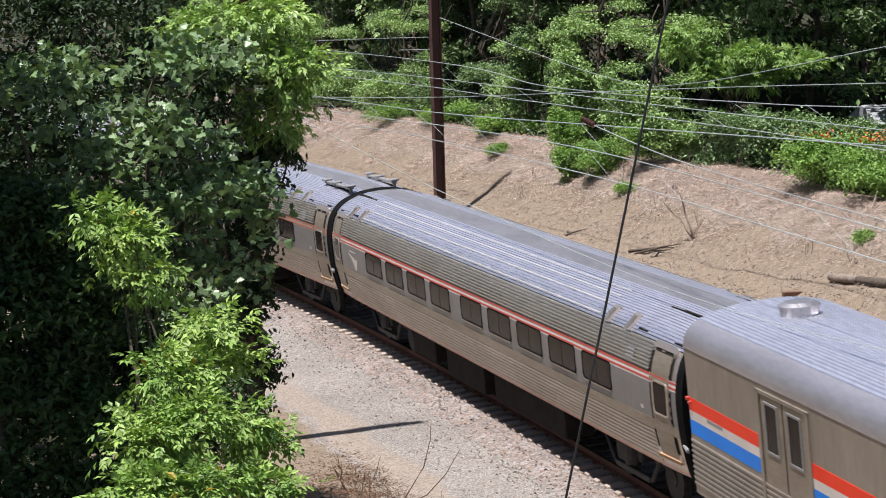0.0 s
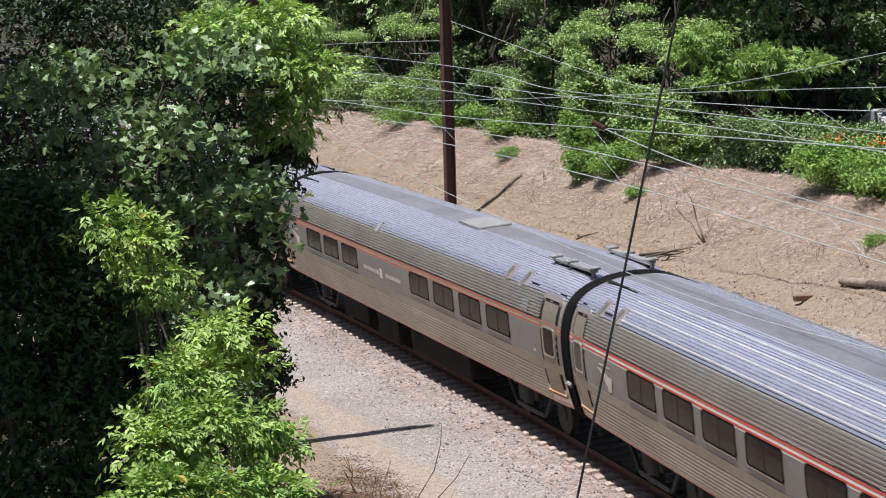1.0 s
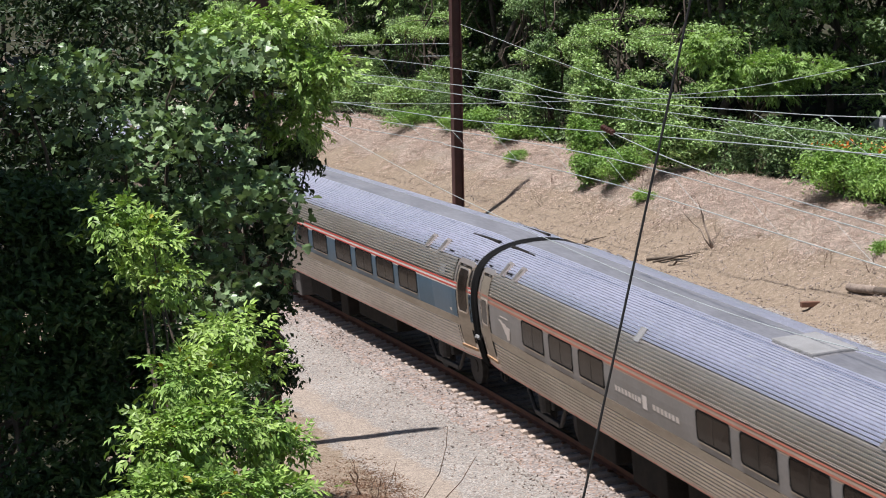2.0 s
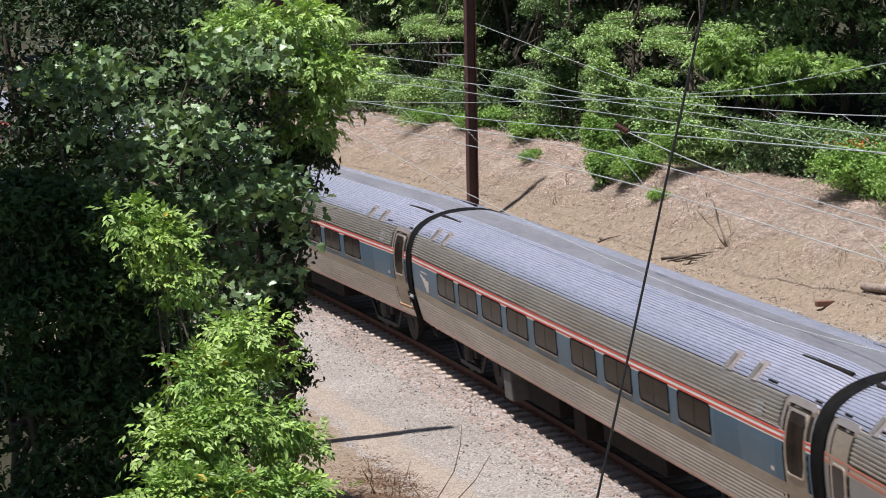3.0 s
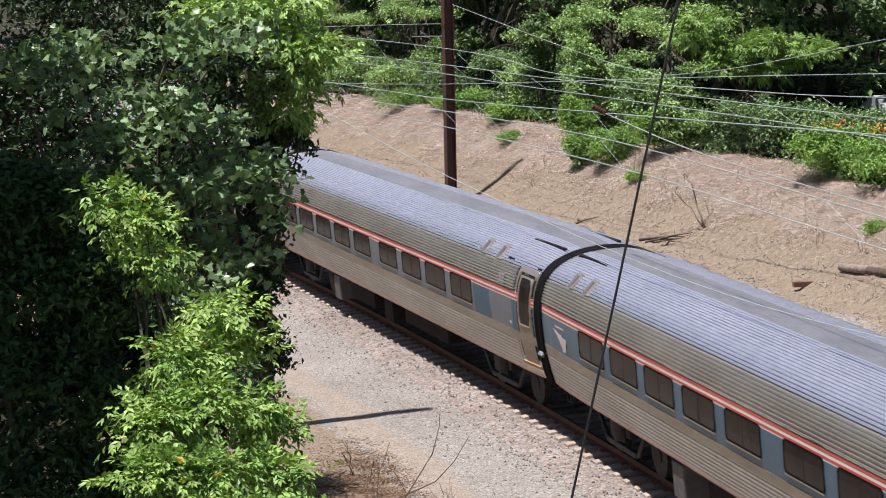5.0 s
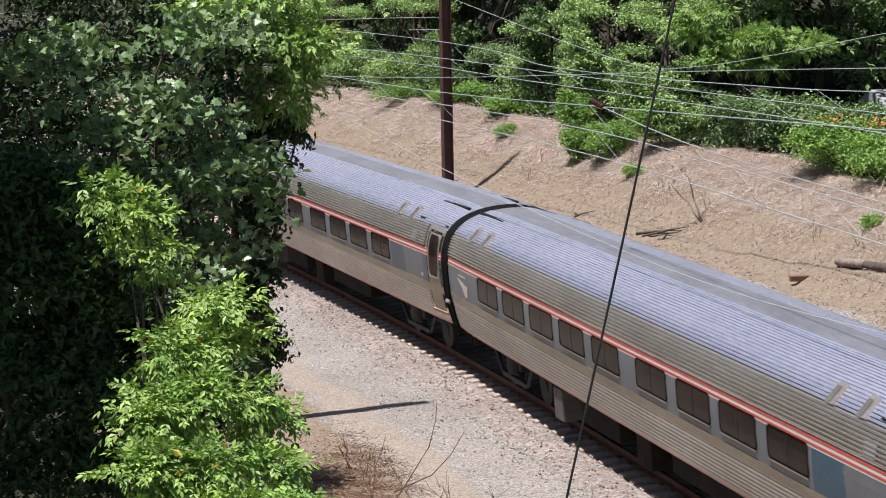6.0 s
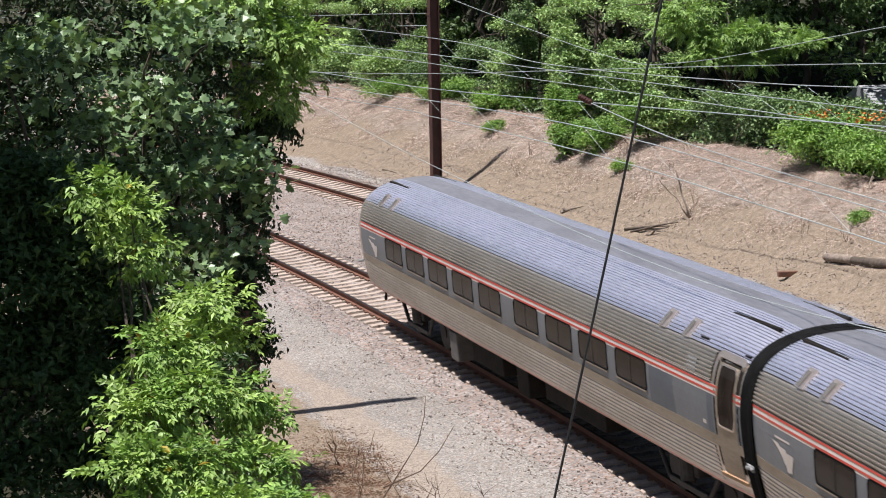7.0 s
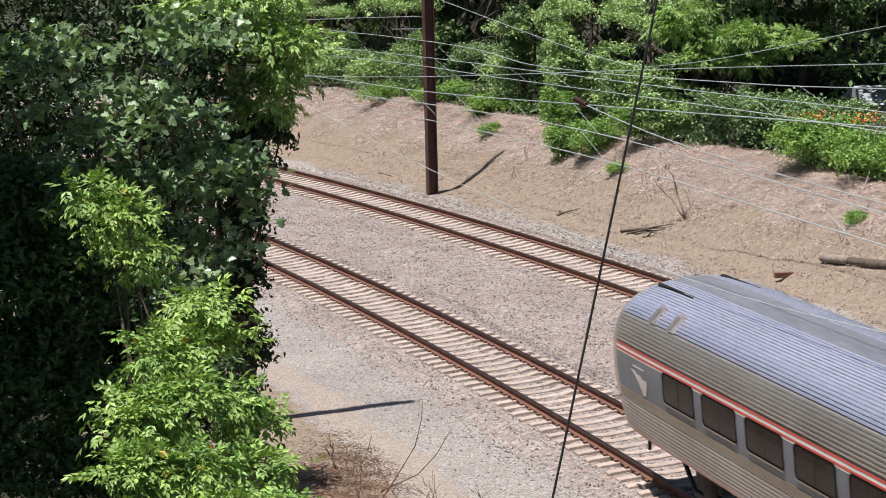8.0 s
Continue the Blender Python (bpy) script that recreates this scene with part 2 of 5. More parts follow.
def tube(points, radii, seg=6):
    """A bent tapered tube as vertices and faces."""
    vs, fs = [], []
    pts = [Vector(p) for p in points]
    for i, p in enumerate(pts):
        d = (pts[min(i + 1, len(pts) - 1)] - pts[max(i - 1, 0)]).normalized()
        side = d.cross(Vector((0, 0, 1)) if abs(d.z) < 0.9 else Vector((1, 0, 0))).normalized()
        up = side.cross(d)
        for j in range(seg):
            a = 2 * math.pi * j / seg
            vs.append(p + (side * math.cos(a) + up * math.sin(a)) * radii[i])
    for i in range(len(pts) - 1):
        for j in range(seg):
            k = (j + 1) % seg
            fs.append((i * seg + j, i * seg + k, (i + 1) * seg + k, (i + 1) * seg + j))
    fs.append(tuple(range(seg))[::-1])
    fs.append(tuple((len(pts) - 1) * seg + j for j in range(seg)))
    return vs, fs


def join(lists):
    vs, fs = [], []
    for v, f in lists:
        n = len(vs)
        vs += list(v)
        fs += [tuple(i + n for i in q) for q in f]
    return vs, fs


# ---- the line of the railway: an arc, leaning inwards ----
X0, Y0, HEAD, BEND, CANT = 0.0, 59.856, -1.26584, -0.0022918, 0.0816
SPACING, FAR_Z = 8.204, -0.08
CX, CY = X0 - math.sin(HEAD) / BEND, Y0 + math.cos(HEAD) / BEND


def on_line(s, off=0.0, z=0.0):
    th = HEAD + BEND * s
    return Vector((CX + math.sin(th) / BEND - off * math.sin(th), CY - math.cos(th) / BEND + off * math.cos(th), z))


def on_track(s, lat, z, far=False):
    """A point beside a track: lat to the far side, z over the rail heads, both leaning with the track."""
    off = lat * math.cos(CANT) - z * math.sin(CANT)
    zz = lat * math.sin(CANT) + z * math.cos(CANT)
    return on_line(s, off + (SPACING if far else 0), zz + (FAR_Z if far else 0))


def offset_of(x, y):
    """Across and along the line, for numbers or arrays."""
    dx, dy = x - CX, y - CY
    r = np.hypot(dx, dy)
    th = np.arctan2(-dx, dy)
    d = (th - HEAD + math.pi) % (2 * math.pi) - math.pi
    return 1 / BEND + r, d / BEND


def smooth(a, b, x):
    t = np.clip((x - a) / (b - a), 0, 1)
    return t * t * (3 - 2 * t)


def wave(x, y, f, seed=0.0):
    return (np.sin(f * (x * 1.0 + y * 0.37) + seed) + np.sin(f * (y * 0.83 - x * 0.52) * 1.31 + seed * 2.1) + np.sin(f * (x * 0.61 + y * 1.13) * 1.77 + seed * 3.3)) / 3


def ground_z(x, y):
    x, y = np.asarray(x, float), np.asarray(y, float)
    o, s = offset_of(x, y)
    z = -0.46 + 0 * x
    z = z + smooth(-8.5, -17, o) * 3.2                       # bank on the near side
    z = np.where(o > 10.4, -0.32 + (np.minimum(o, 13.0) - 10.4) * 0.10, z)
    b0 = 12.2 + 0.5 * wave(x, y, 0.23, 1.0)
    bank = np.clip(o - b0, 0, 4.6 + 0.5 * wave(x, y, 0.3, 4.0))
    z = z + np.where(o > 10.4, bank * 0.54 + smooth(17.5, 60, o) * 1.5, 0)
    rough = np.where((o > 11.5) & (o < 60), 0.10, np.where(o < -3.5, 0.035, 0.0))
    return z + rough * (wave(x, y, 1.1, 2.0) + 0.6 * wave(x, y, 2.9, 5.0))


def ballast_z(o, s=0.0):
    o = np.asarray(o, float)
    t = math.sin(CANT)
    return np.interp(o, [-2.7, -1.75, -1.35, 1.35, 1.9, 4.1, SPACING - 1.9, SPACING - 1.35, SPACING + 1.35, SPACING + 1.8, 10.95],
                     [-0.60, -0.36, -1.35 * t - 0.245, 1.35 * t - 0.245, -0.16, -0.22, FAR_Z - 0.33, FAR_Z - 1.35 * t - 0.245, FAR_Z + 1.35 * t - 0.245, FAR_Z - 0.16, -0.46])


# ---- ground: one sheet to the horizon ----
def ground_material():
    m = stone_mat("gravel and dry soil", (0.205, 0.192, 0.174), (0.255, 0.24, 0.218), 0.034, (0.27, 0.205, 0.16))
    n, l = m.node_tree.nodes, m.node_tree.links
    b = n["Principled BSDF"]
    src = b.inputs["Base Color"].links[0].from_socket
    at = n.new("ShaderNodeVertexColor")
    at.layer_name = "cover"
    sep = n.new("ShaderNodeSeparateColor")
    l.new(at.outputs["Color"], sep.inputs["Color"])
    tc = n.new("ShaderNodeTexCoord")
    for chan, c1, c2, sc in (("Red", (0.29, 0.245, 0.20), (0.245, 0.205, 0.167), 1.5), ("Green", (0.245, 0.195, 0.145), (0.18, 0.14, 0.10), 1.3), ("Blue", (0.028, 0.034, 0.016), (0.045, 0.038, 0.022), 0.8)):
        no = n.new("ShaderNodeTexNoise")
        no.inputs["Scale"].default_value, no.inputs["Detail"].default_value = sc * 4, 8
        l.new(tc.outputs["Object"], no.inputs["Vector"])
        mr = n.new("ShaderNodeMapRange")
        mr.inputs["From Min"].default_value, mr.inputs["From Max"].default_value = 0.35, 0.65
        l.new(no.outputs["Fac"], mr.inputs["Value"])
        cm = n.new("ShaderNodeMix")
        cm.data_type = "RGBA"
        cm.inputs["A"].default_value, cm.inputs["B"].default_value = (*c1, 1), (*c2, 1)
        l.new(mr.outputs["Result"], cm.inputs["Factor"])
        # the edge of each cover frays with the noise
        ad = n.new("ShaderNodeMath")
        ad.operation = "ADD"
        l.new(sep.outputs[chan], ad.inputs[0])
        l.new(no.outputs["Fac"], ad.inputs[1])
        ed = n.new("ShaderNodeMapRange")
        ed.inputs["From Min"].default_value, ed.inputs["From Max"].default_value = 0.85, 1.15
        l.new(ad.outputs[0], ed.inputs["Value"])
        mx = n.new("ShaderNodeMix")
        mx.data_type = "RGBA"
        l.new(ed.outputs["Result"], mx.inputs["Factor"])
        l.new(src, mx.inputs["A"])
        l.new(cm.outputs["Result"], mx.inputs["B"])
        src = mx.outputs["Result"]
    # pebbles show through every cover
    cell = next(x for x in n if x.bl_idname == "ShaderNodeTexVoronoi")
    s2 = n.new("ShaderNodeSeparateColor")
    l.new(cell.outputs["Color"], s2.inputs["Color"])
    mr = n.new("ShaderNodeMapRange")
    mr.inputs["To Min"].default_value, mr.inputs["To Max"].default_value = 0.72, 1.30
    l.new(s2.outputs["Blue"], mr.inputs["Value"])
    hs = n.new("ShaderNodeHueSaturation")
    l.new(src, hs.inputs["Color"])
    l.new(mr.outputs["Result"], hs.inputs["Value"])
    l.new(hs.outputs["Color"], b.inputs["Base Color"])
    return m


def build_ground():
    def axis(a, b, step, reach):
        mid = np.arange(a, b, step)
        out = np.geomspace(step * 2, reach, 26)
        return np.concatenate([a - out[::-1], mid, mid[-1] + out])
    xs, ys = axis(-32, 42, 0.42, 1800), axis(26, 132, 0.42, 1800)
    gx, gy = np.meshgrid(xs, ys)
    gz = ground_z(gx, gy)
    far = np.hypot(gx, gy) > 300
    gz = np.where(far, 6.0, gz)
    o, s = offset_of(gx, gy)
    gz = np.where((o > -1.7) & (o < 10.5) & ~far, -0.75, gz)
    nx, ny = len(xs), len(ys)
    v = np.stack([gx, gy, gz], -1).reshape(-1, 3)
    i = (np.arange(ny - 1)[:, None] * nx + np.arange(nx - 1)[None]).reshape(-1)
    f = np.stack([i, i + 1, i + nx + 1, i + nx], 1).tolist()
    ob = raw("ground", v, f, ground_material(), smooth=True)
    oo = o + 0.25 * wave(gx, gy, 0.7, 6.0)
    sand = smooth(-3.9, -4.5, oo) * smooth(-5.6, -5.0, oo) * (0.55 + 0.45 * smooth(-4, 8, s)) + 0.35 * smooth(-2.9, -3.2, oo) * smooth(-3.8, -3.5, oo)
    sand = sand + 0.45 * smooth(10.8, 11.1, oo) * smooth(11.8, 11.3, oo) * smooth(-24, -19, s)
    hay = smooth(13.5, 14.9, o + 0.5 * wave(gx, gy, 0.9, 3.0)) * (o < 40)
    sand = sand + 0.85 * hay
    dry = np.where(o > 0, smooth(10.7, 12.0, o + 0.4 * wave(gx, gy, 0.8)) * (1 - 0.75 * hay), 0.9 * smooth(-5.2, -5.7, oo))
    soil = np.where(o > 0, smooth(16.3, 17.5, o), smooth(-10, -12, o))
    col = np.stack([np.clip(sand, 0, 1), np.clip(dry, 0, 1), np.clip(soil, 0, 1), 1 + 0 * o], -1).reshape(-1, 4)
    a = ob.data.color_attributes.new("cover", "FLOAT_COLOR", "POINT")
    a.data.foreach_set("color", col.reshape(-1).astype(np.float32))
    tagged(ob, "gravel access road, dry soil and grassy bank beside the tracks", "ground", kind="structure")


def build_ballast():
    ss = np.concatenate([np.arange(-190, -70, 1.2), np.arange(-70, 30, 0.24), np.arange(30, 60, 1.5)])
    os_ = np.concatenate([np.arange(-2.66, 10.96, 0.19)])
    V = []
    rng = np.random.default_rng(4)
    for s in ss:
        z = ballast_z(os_)
        j = rng.normal(0, 0.014, len(os_))
        for o, zz, d in zip(os_, z, j):
            V.append(on_line(s, o, zz + d))
    n = len(os_)
    i = (np.arange(len(ss) - 1)[:, None] * n + np.arange(n - 1)[None]).reshape(-1)
    f = np.stack([i, i + n, i + n + 1, i + 1], 1)[:, ::-1].tolist()
    ob = raw("ballast_bed", V, f, M["ballast"])
    tagged(ob, "bed of grey crushed stone under and between two tracks", "ballast", kind="structure")


# ---- track ----
def build_track(far):
    root = new("railway_track")
    tagged(root, "rusty rails on pale concrete ties in grey ballast" if far else "curved rusty rails on pale concrete ties", "railway track", "parallel tracks", "structure")
    prof = [(-0.075, -0.172), (0.075, -0.172), (0.075, -0.158), (0.012, -0.13), (0.010, -0.045), (0.036, -0.035), (0.037, -0.006), (0.030, 0), (-0.030, 0), (-0.037, -0.006), (-0.036, -0.035), (-0.010, -0.045), (-0.012, -0.13), (-0.075, -0.158)]
    ss = np.concatenate([np.arange(-190, -80, 4), np.arange(-80, 61, 1.5)])
    for lat in (-0.755, 0.755):
        V, F, mi = [], [], []
        n = len(prof)
        for s in ss:
            V += [on_track(s, lat + y, z, far) for y, z in prof]
        for i in range(len(ss) - 1):
            for j in range(n):
                k = (j + 1) % n
                F.append((i * n + j, i * n + k, (i + 1) * n + k, (i + 1) * n + j))
                mi.append(1 if j in (6, 7, 8) else 0)
        raw("rail", V, F, [M["rail_rust"], M["rail_head"]], root, mats=mi)
    # one concrete tie: deeper under the rails, dished in the middle, with clips beside each rail
    bm = bmesh.new()
    top = [(-1.29, -0.02), (-1.25, 0), (-0.95, 0.005), (-0.5, 0.005), (-0.3, -0.03), (0.3, -0.03), (0.5, 0.005), (0.95, 0.005), (1.25, 0), (1.29, -0.02)]
    rows = []
    for y, z in top:
        rows.append([bm.verts.new((x, y, zz)) for x, zz in ((-0.14, -0.22), (-0.115, z - 0.012), (-0.10, z), (0.10, z), (0.115, z - 0.012), (0.14, -0.22))])
    for a, b in zip(rows, rows[1:]):
        for j in range(5):
            bm.faces.new((a[j], a[j + 1], b[j + 1], b[j]))
    bm.faces.new(rows[0][::-1])
    bm.faces.new(rows[-1])
    bmesh.ops.recalc_face_normals(bm, faces=bm.faces)
    for lat in (-0.755, 0.755):
        for side in (-1, 1):
            n0 = len(bm.faces)
            c = lat + side * 0.115
            box(bm, -0.06, 0.06, c - 0.04, c + 0.04, 0.0, 0.05)
            bm.faces.ensure_lookup_table()
            for f in bm.faces[n0:]:
                f.material_index = 1
    me = bpy.data.meshes.new("tie")
    bm.to_mesh(me)
    bm.free()
    me.materials.append(M["tie"])
    me.materials.append(M["pad"])
    rng = random.Random(7 + far)
    s = -78.0
    while s < 30:
        ob = new("tie", me)
        ob.parent = root
        p, q = on_track(s, 0, -0.178, far), on_track(s + 0.1, 0, -0.178, far)
        ob.matrix_basis = Matrix.Translation(p) @ Matrix.Rotation(math.atan2(q.y - p.y, q.x - p.x) + rng.uniform(-0.012, 0.012), 4, "Z") @ Matrix.Rotation(CANT, 4, "X") @ pose(0, rng.uniform(-0.015, 0.015), rng.uniform(-0.006, 0.003))
        s += 0.61


# ---- train ----
CAR, HALF_BASE = 26.01, 9.07
SIDE = [(1.40, 1.05), (1.455, 1.25), (1.515, 1.55), (1.56, 1.85), (1.582, 2.15), (1.588, 2.45), (1.572, 2.72), (1.53, 2.95), (1.465, 3.15), (1.37, 3.33), (1.23, 3.49), (1.04, 3.62), (0.80, 3.72), (0.52, 3.79), (0.25, 3.825), (0.0, 3.835)]


def side_curve():
    """The half section as points a centimetre apart, with outward normals."""
    pts = []
    P = [np.array(p) for p in SIDE]
    for i in range(len(P) - 1):
        p0, p1, p2, p3 = P[max(i - 1, 0)], P[i], P[i + 1], P[min(i + 2, len(P) - 1)]
        for t in np.linspace(0, 1, 14, endpoint=False):
            pts.append(0.5 * (2 * p1 + (p2 - p0) * t + (2 * p0 - 5 * p1 + 4 * p2 - p3) * t * t + (3 * p1 - p0 - 3 * p2 + p3) * t ** 3))
    pts.append(P[-1])
    pts = np.array(pts)
    d = np.gradient(pts, axis=0)
    nrm = np.stack([d[:, 1], -d[:, 0]], 1)
    nrm /= np.linalg.norm(nrm, axis=1)[:, None]
    arc = np.concatenate([[0], np.cumsum(np.hypot(*np.diff(pts, axis=0).T))])
    return pts, nrm, arc


CURVE, NORMAL, ARC = side_curve()


def at_height(z):
    return float(np.interp(z, CURVE[:200, 1], ARC[:200]))


def sect(a, out=0.0):
    """The point a metres up round the half section, pushed out from the skin."""
    y, z = np.interp(a, ARC, CURVE[:, 0]), np.interp(a, ARC, CURVE[:, 1])
    ny, nz = np.interp(a, ARC, NORMAL[:, 0]), np.interp(a, ARC, NORMAL[:, 1])
    return y + ny * out, z + nz * out


def fluted(a0, a1, count, depth):
    """Ribs round the section between two heights of the skin."""
    out = []
    step = (a1 - a0) / count
    for i in range(count):
        b = a0 + i * step
        out += [(b, 0.0), (b + step * 0.18, depth), (b + step * 0.56, depth), (b + step * 0.74, 0.0)]
    return out


def sweep(section, xs, scales, sides=(-1, 1)):
    """Sweep a section along a car for both sides; scales narrow it towards the ends."""
    V, F = [], []
    for sgn in sides:
        base = len(V)
        n = len(section)
        for x, k in zip(xs, scales):
            for y, z in section:
                V.append((x, sgn * y * k, 1.05 + (z - 1.05) * (1 - (1 - k) * 0.55)))
        for i in range(len(xs) - 1):
            for j in range(n - 1):
                q = (base + i * n + j, base + (i + 1) * n + j, base + (i + 1) * n + j + 1, base + i * n + j + 1)
                F.append(q if sgn < 0 else q[::-1])
    return V, F


XS, KS = [0.24, 0.55, 1.1, 1.9, 24.1, 24.9, 25.45, 25.77], [0.955, 0.972, 0.99, 1, 1, 0.99, 0.972, 0.955]


def narrow(x):
    return float(np.interp(x, XS, KS))


def side_plate(bm, x0, x1, z0, z1, out, side, thick=0.0, rim=0.0, mi=0, steps=2):
    """A plate that follows the car's side; with a rim it is a frame round an opening."""
    s = -1 if side < 0 else 1

    def v(x, z, o):
        y, zz = sect(at_height(z), o)
        k = narrow(x)
        return bm.verts.new((x, s * y * k, 1.05 + (zz - 1.05) * (1 - (1 - k) * 0.55)))
    n0 = len(bm.faces)
    if rim:
        r = min(0.09, (z1 - z0) * 0.2)
        def ring(d, o):
            a, b, c, e = x0 + d, x1 - d, z0 + d, z1 - d
            q = max(r - d, 0.03)
            return [v(x, z, o) for x, z in ((a + q, c), (b - q, c), (b - q * 0.3, c + q * 0.3), (b, c + q), (b, e - q), (b - q * 0.3, e - q * 0.3), (b - q, e), (a + q, e), (a + q * 0.3, e - q * 0.3), (a, e - q), (a, c + q), (a + q * 0.3, c + q * 0.3))]
        A, B, C2, D2 = ring(0, 0.0), ring(0, out), ring(rim, out), ring(rim * 1.1, 0.0)
        for P, Q in ((A, B), (B, C2), (C2, D2)):
            for i in range(12):
                j = (i + 1) % 12
                bm.faces.new((P[i], P[j], Q[j], Q[i]))
    else:
        xs = np.linspace(x0, x1, max(2, steps))
        if x1 - x0 > 3:
            xs = sorted(set([x0, x1] + [x for x in XS if x0 < x < x1]))
        zs = np.linspace(z0, z1, max(2, int((z1 - z0) / 0.15) + 1))
        cols = [[v(x, z, out) for z in zs] for x in xs]
        if thick:
            cols = [[v(x, z0, out - thick)] + c + [v(x, z1, out - thick)] for x, c in zip(xs, cols)]
        for a, b in zip(cols, cols[1:]):
            for j in range(len(a) - 1):
                bm.faces.new((a[j], b[j], b[j + 1], a[j + 1]))
        if thick:
            bm.faces.new(cols[0])
            bm.faces.new(cols[-1][::-1])
    for f in list(bm.faces)[n0:]:
        f.material_index = mi
    bmesh.ops.recalc_face_normals(bm, faces=list(bm.faces)[n0:])


def plate(name, root, material, side, x0, x1, z0, z1, out, label="", **k):
    bm = bmesh.new()
    side_plate(bm, x0, x1, z0, z1, out, side, **k)
    return part(name, bm, material, root, label)


def wheelset_truck(root, cx):
    """Inside-bearing truck: two axles with wheels and disc brakes, frame, bolster and springs."""
    bm = bmesh.new()
    for y in (-0.52, 0.52):
        box(bm, cx - 1.75, cx + 1.75, y - 0.1, y + 0.1, 0.42, 0.66, 0.03)
    box(bm, cx - 0.35, cx + 0.35, -1.1, 1.1, 0.60, 0.92, 0.04)
    for y in (-1.12, 1.12):
        cyl(bm, (cx, y, 0.55), (cx, y, 0.98), 0.17, seg=12)
        box(bm, cx - 0.9, cx + 0.9, y - 0.05, y + 0.05, 0.34, 0.46, 0.02)
        cyl(bm, (cx - 0.95, y, 0.40), (cx - 1.5, y, 0.95), 0.045)
        cyl(bm, (cx + 0.95, y, 0.40), (cx + 1.5, y, 0.95), 0.045)
    truck = part("truck", bm, M["truck"], root, "dusty steel four-wheel truck")
    for ax in (-1.295, 1.295):
        bm = bmesh.new()
        for y in (-0.755, 0.755):
            s = 1 if y > 0 else -1
            cyl(bm, (cx + ax, y - 0.06, 0.457), (cx + ax, y + 0.06, 0.457), 0.457, seg=28)
            cyl(bm, (cx + ax, y - s * 0.06, 0.457), (cx + ax, y - s * 0.09, 0.457), 0.485, seg=28)
            cyl(bm, (cx + ax, y + s * 0.06, 0.457), (cx + ax, y + s * 0.085, 0.457), 0.16, seg=14)
        cyl(bm, (cx + ax, -0.8, 0.457), (cx + ax, 0.8, 0.457), 0.08)
        part("wheelset", bm, M["truck"], truck)


def underframe(root, spec):
    bm = bmesh.new()
    box(bm, 0.5, CAR - 0.5, -1.05, 1.05, 0.93, 1.10, 0.02)
    part("floor_frame", bm, M["under"], root)
    for x0, x1, y, z0, pale in spec:
        for s in (-1, 1):
            bm = bmesh.new()
            box(bm, x0, x1, s * y - 0.32, s * y + 0.32, z0, 0.98, 0.03)
            part("equipment_box", bm, M["box_grey"] if pale else M["under"], root, "pale grey equipment box" if pale else "")
    for x in (0.0, CAR):
        s = 1 if x == 0 else -1
        bm = bmesh.new()
        box(bm, min(x, x + s * 0.9), max(x, x + s * 0.9), -0.12, 0.12, 0.72, 0.96, 0.03)
        part("coupler", bm, M["truck"], root)


def car_ends(root, rear_open):
    """End walls and the black rubber diaphragms that meet the next car."""
    loop = [sect(a) for a in np.linspace(0, ARC[-1], 40)]
    for x, k, sgn in ((0.255, 0.955, -1), (25.755, 0.955, 1)):
        bm = bmesh.new()
        pts = [(-y * k, z) for y, z in loop] + [(y * k, z) for y, z in loop[::-1][1:]]
        vs = [bm.verts.new((x, y, 1.05 + (z - 1.05) * 0.975)) for y, z in pts]
        bm.faces.new(vs if sgn > 0 else vs[::-1])
        part("end_wall", bm, M["steel_side"], root)
        bm = bmesh.new()   # outer curved diaphragm, standing just proud of the skin
        d = 0.24
        rings = []
        plain_end = rear_open and sgn < 0      # the last car ends in a flush steel edge
        for xx, out, k2 in ((x - sgn * 0.05, 0.034, 0.962), (x + sgn * 0.03, 0.052, 0.962), (x + sgn * d, 0.040, 0.955), (x + sgn * d, -0.10, 0.955), (x, -0.10, 0.955)):
            half = [sect(a, -0.015 if plain_end and out > 0 else out) for a in np.linspace(0, ARC[-1], 60)]
            half[-1] = (0.0, half[-1][1])
            prof = [(-y * k2, z) for y, z in half] + [(y * k2, z) for y, z in half[::-1][1:]]
            rings.append([bm.verts.new((xx, y, 1.03 + (z - 1.05) * (1 - (1 - k2) * 0.55))) for y, z in prof])
        for A, B in zip(rings, rings[1:]):
            for i in range(len(A) - 1):
                bm.faces.new((A[i], A[i + 1], B[i + 1], B[i]))
        bmesh.ops.recalc_face_normals(bm, faces=bm.faces)
        part("diaphragm", bm, M["steel_side"] if plain_end else M["rubber"], root, "steel end fairing" if plain_end else "black rubber diaphragm")
        bm = bmesh.new()
        cyl(bm, (x + sgn * 0.02, -1.50, 1.72), (x + sgn * 0.34, -1.56, 1.66), 0.035)
        part("safety_bar", bm, M["hatch"], root, "pale bar across the gap between cars")
        for y, d in ((-1.0, 0.42), (-0.65, 0.5)):
            V, F = tube([(x, y, 0.98), (x + sgn * 0.12, y, 0.98 - d), (x + sgn * 0.25, y + 0.05, 0.95 - d), (x + sgn * 0.33, y + 0.08, 0.98 - d * 0.7)], [0.035] * 4, 6)
            raw("jumper_cable", V, F, M["truck"], root, "grey cable hanging at the car end")


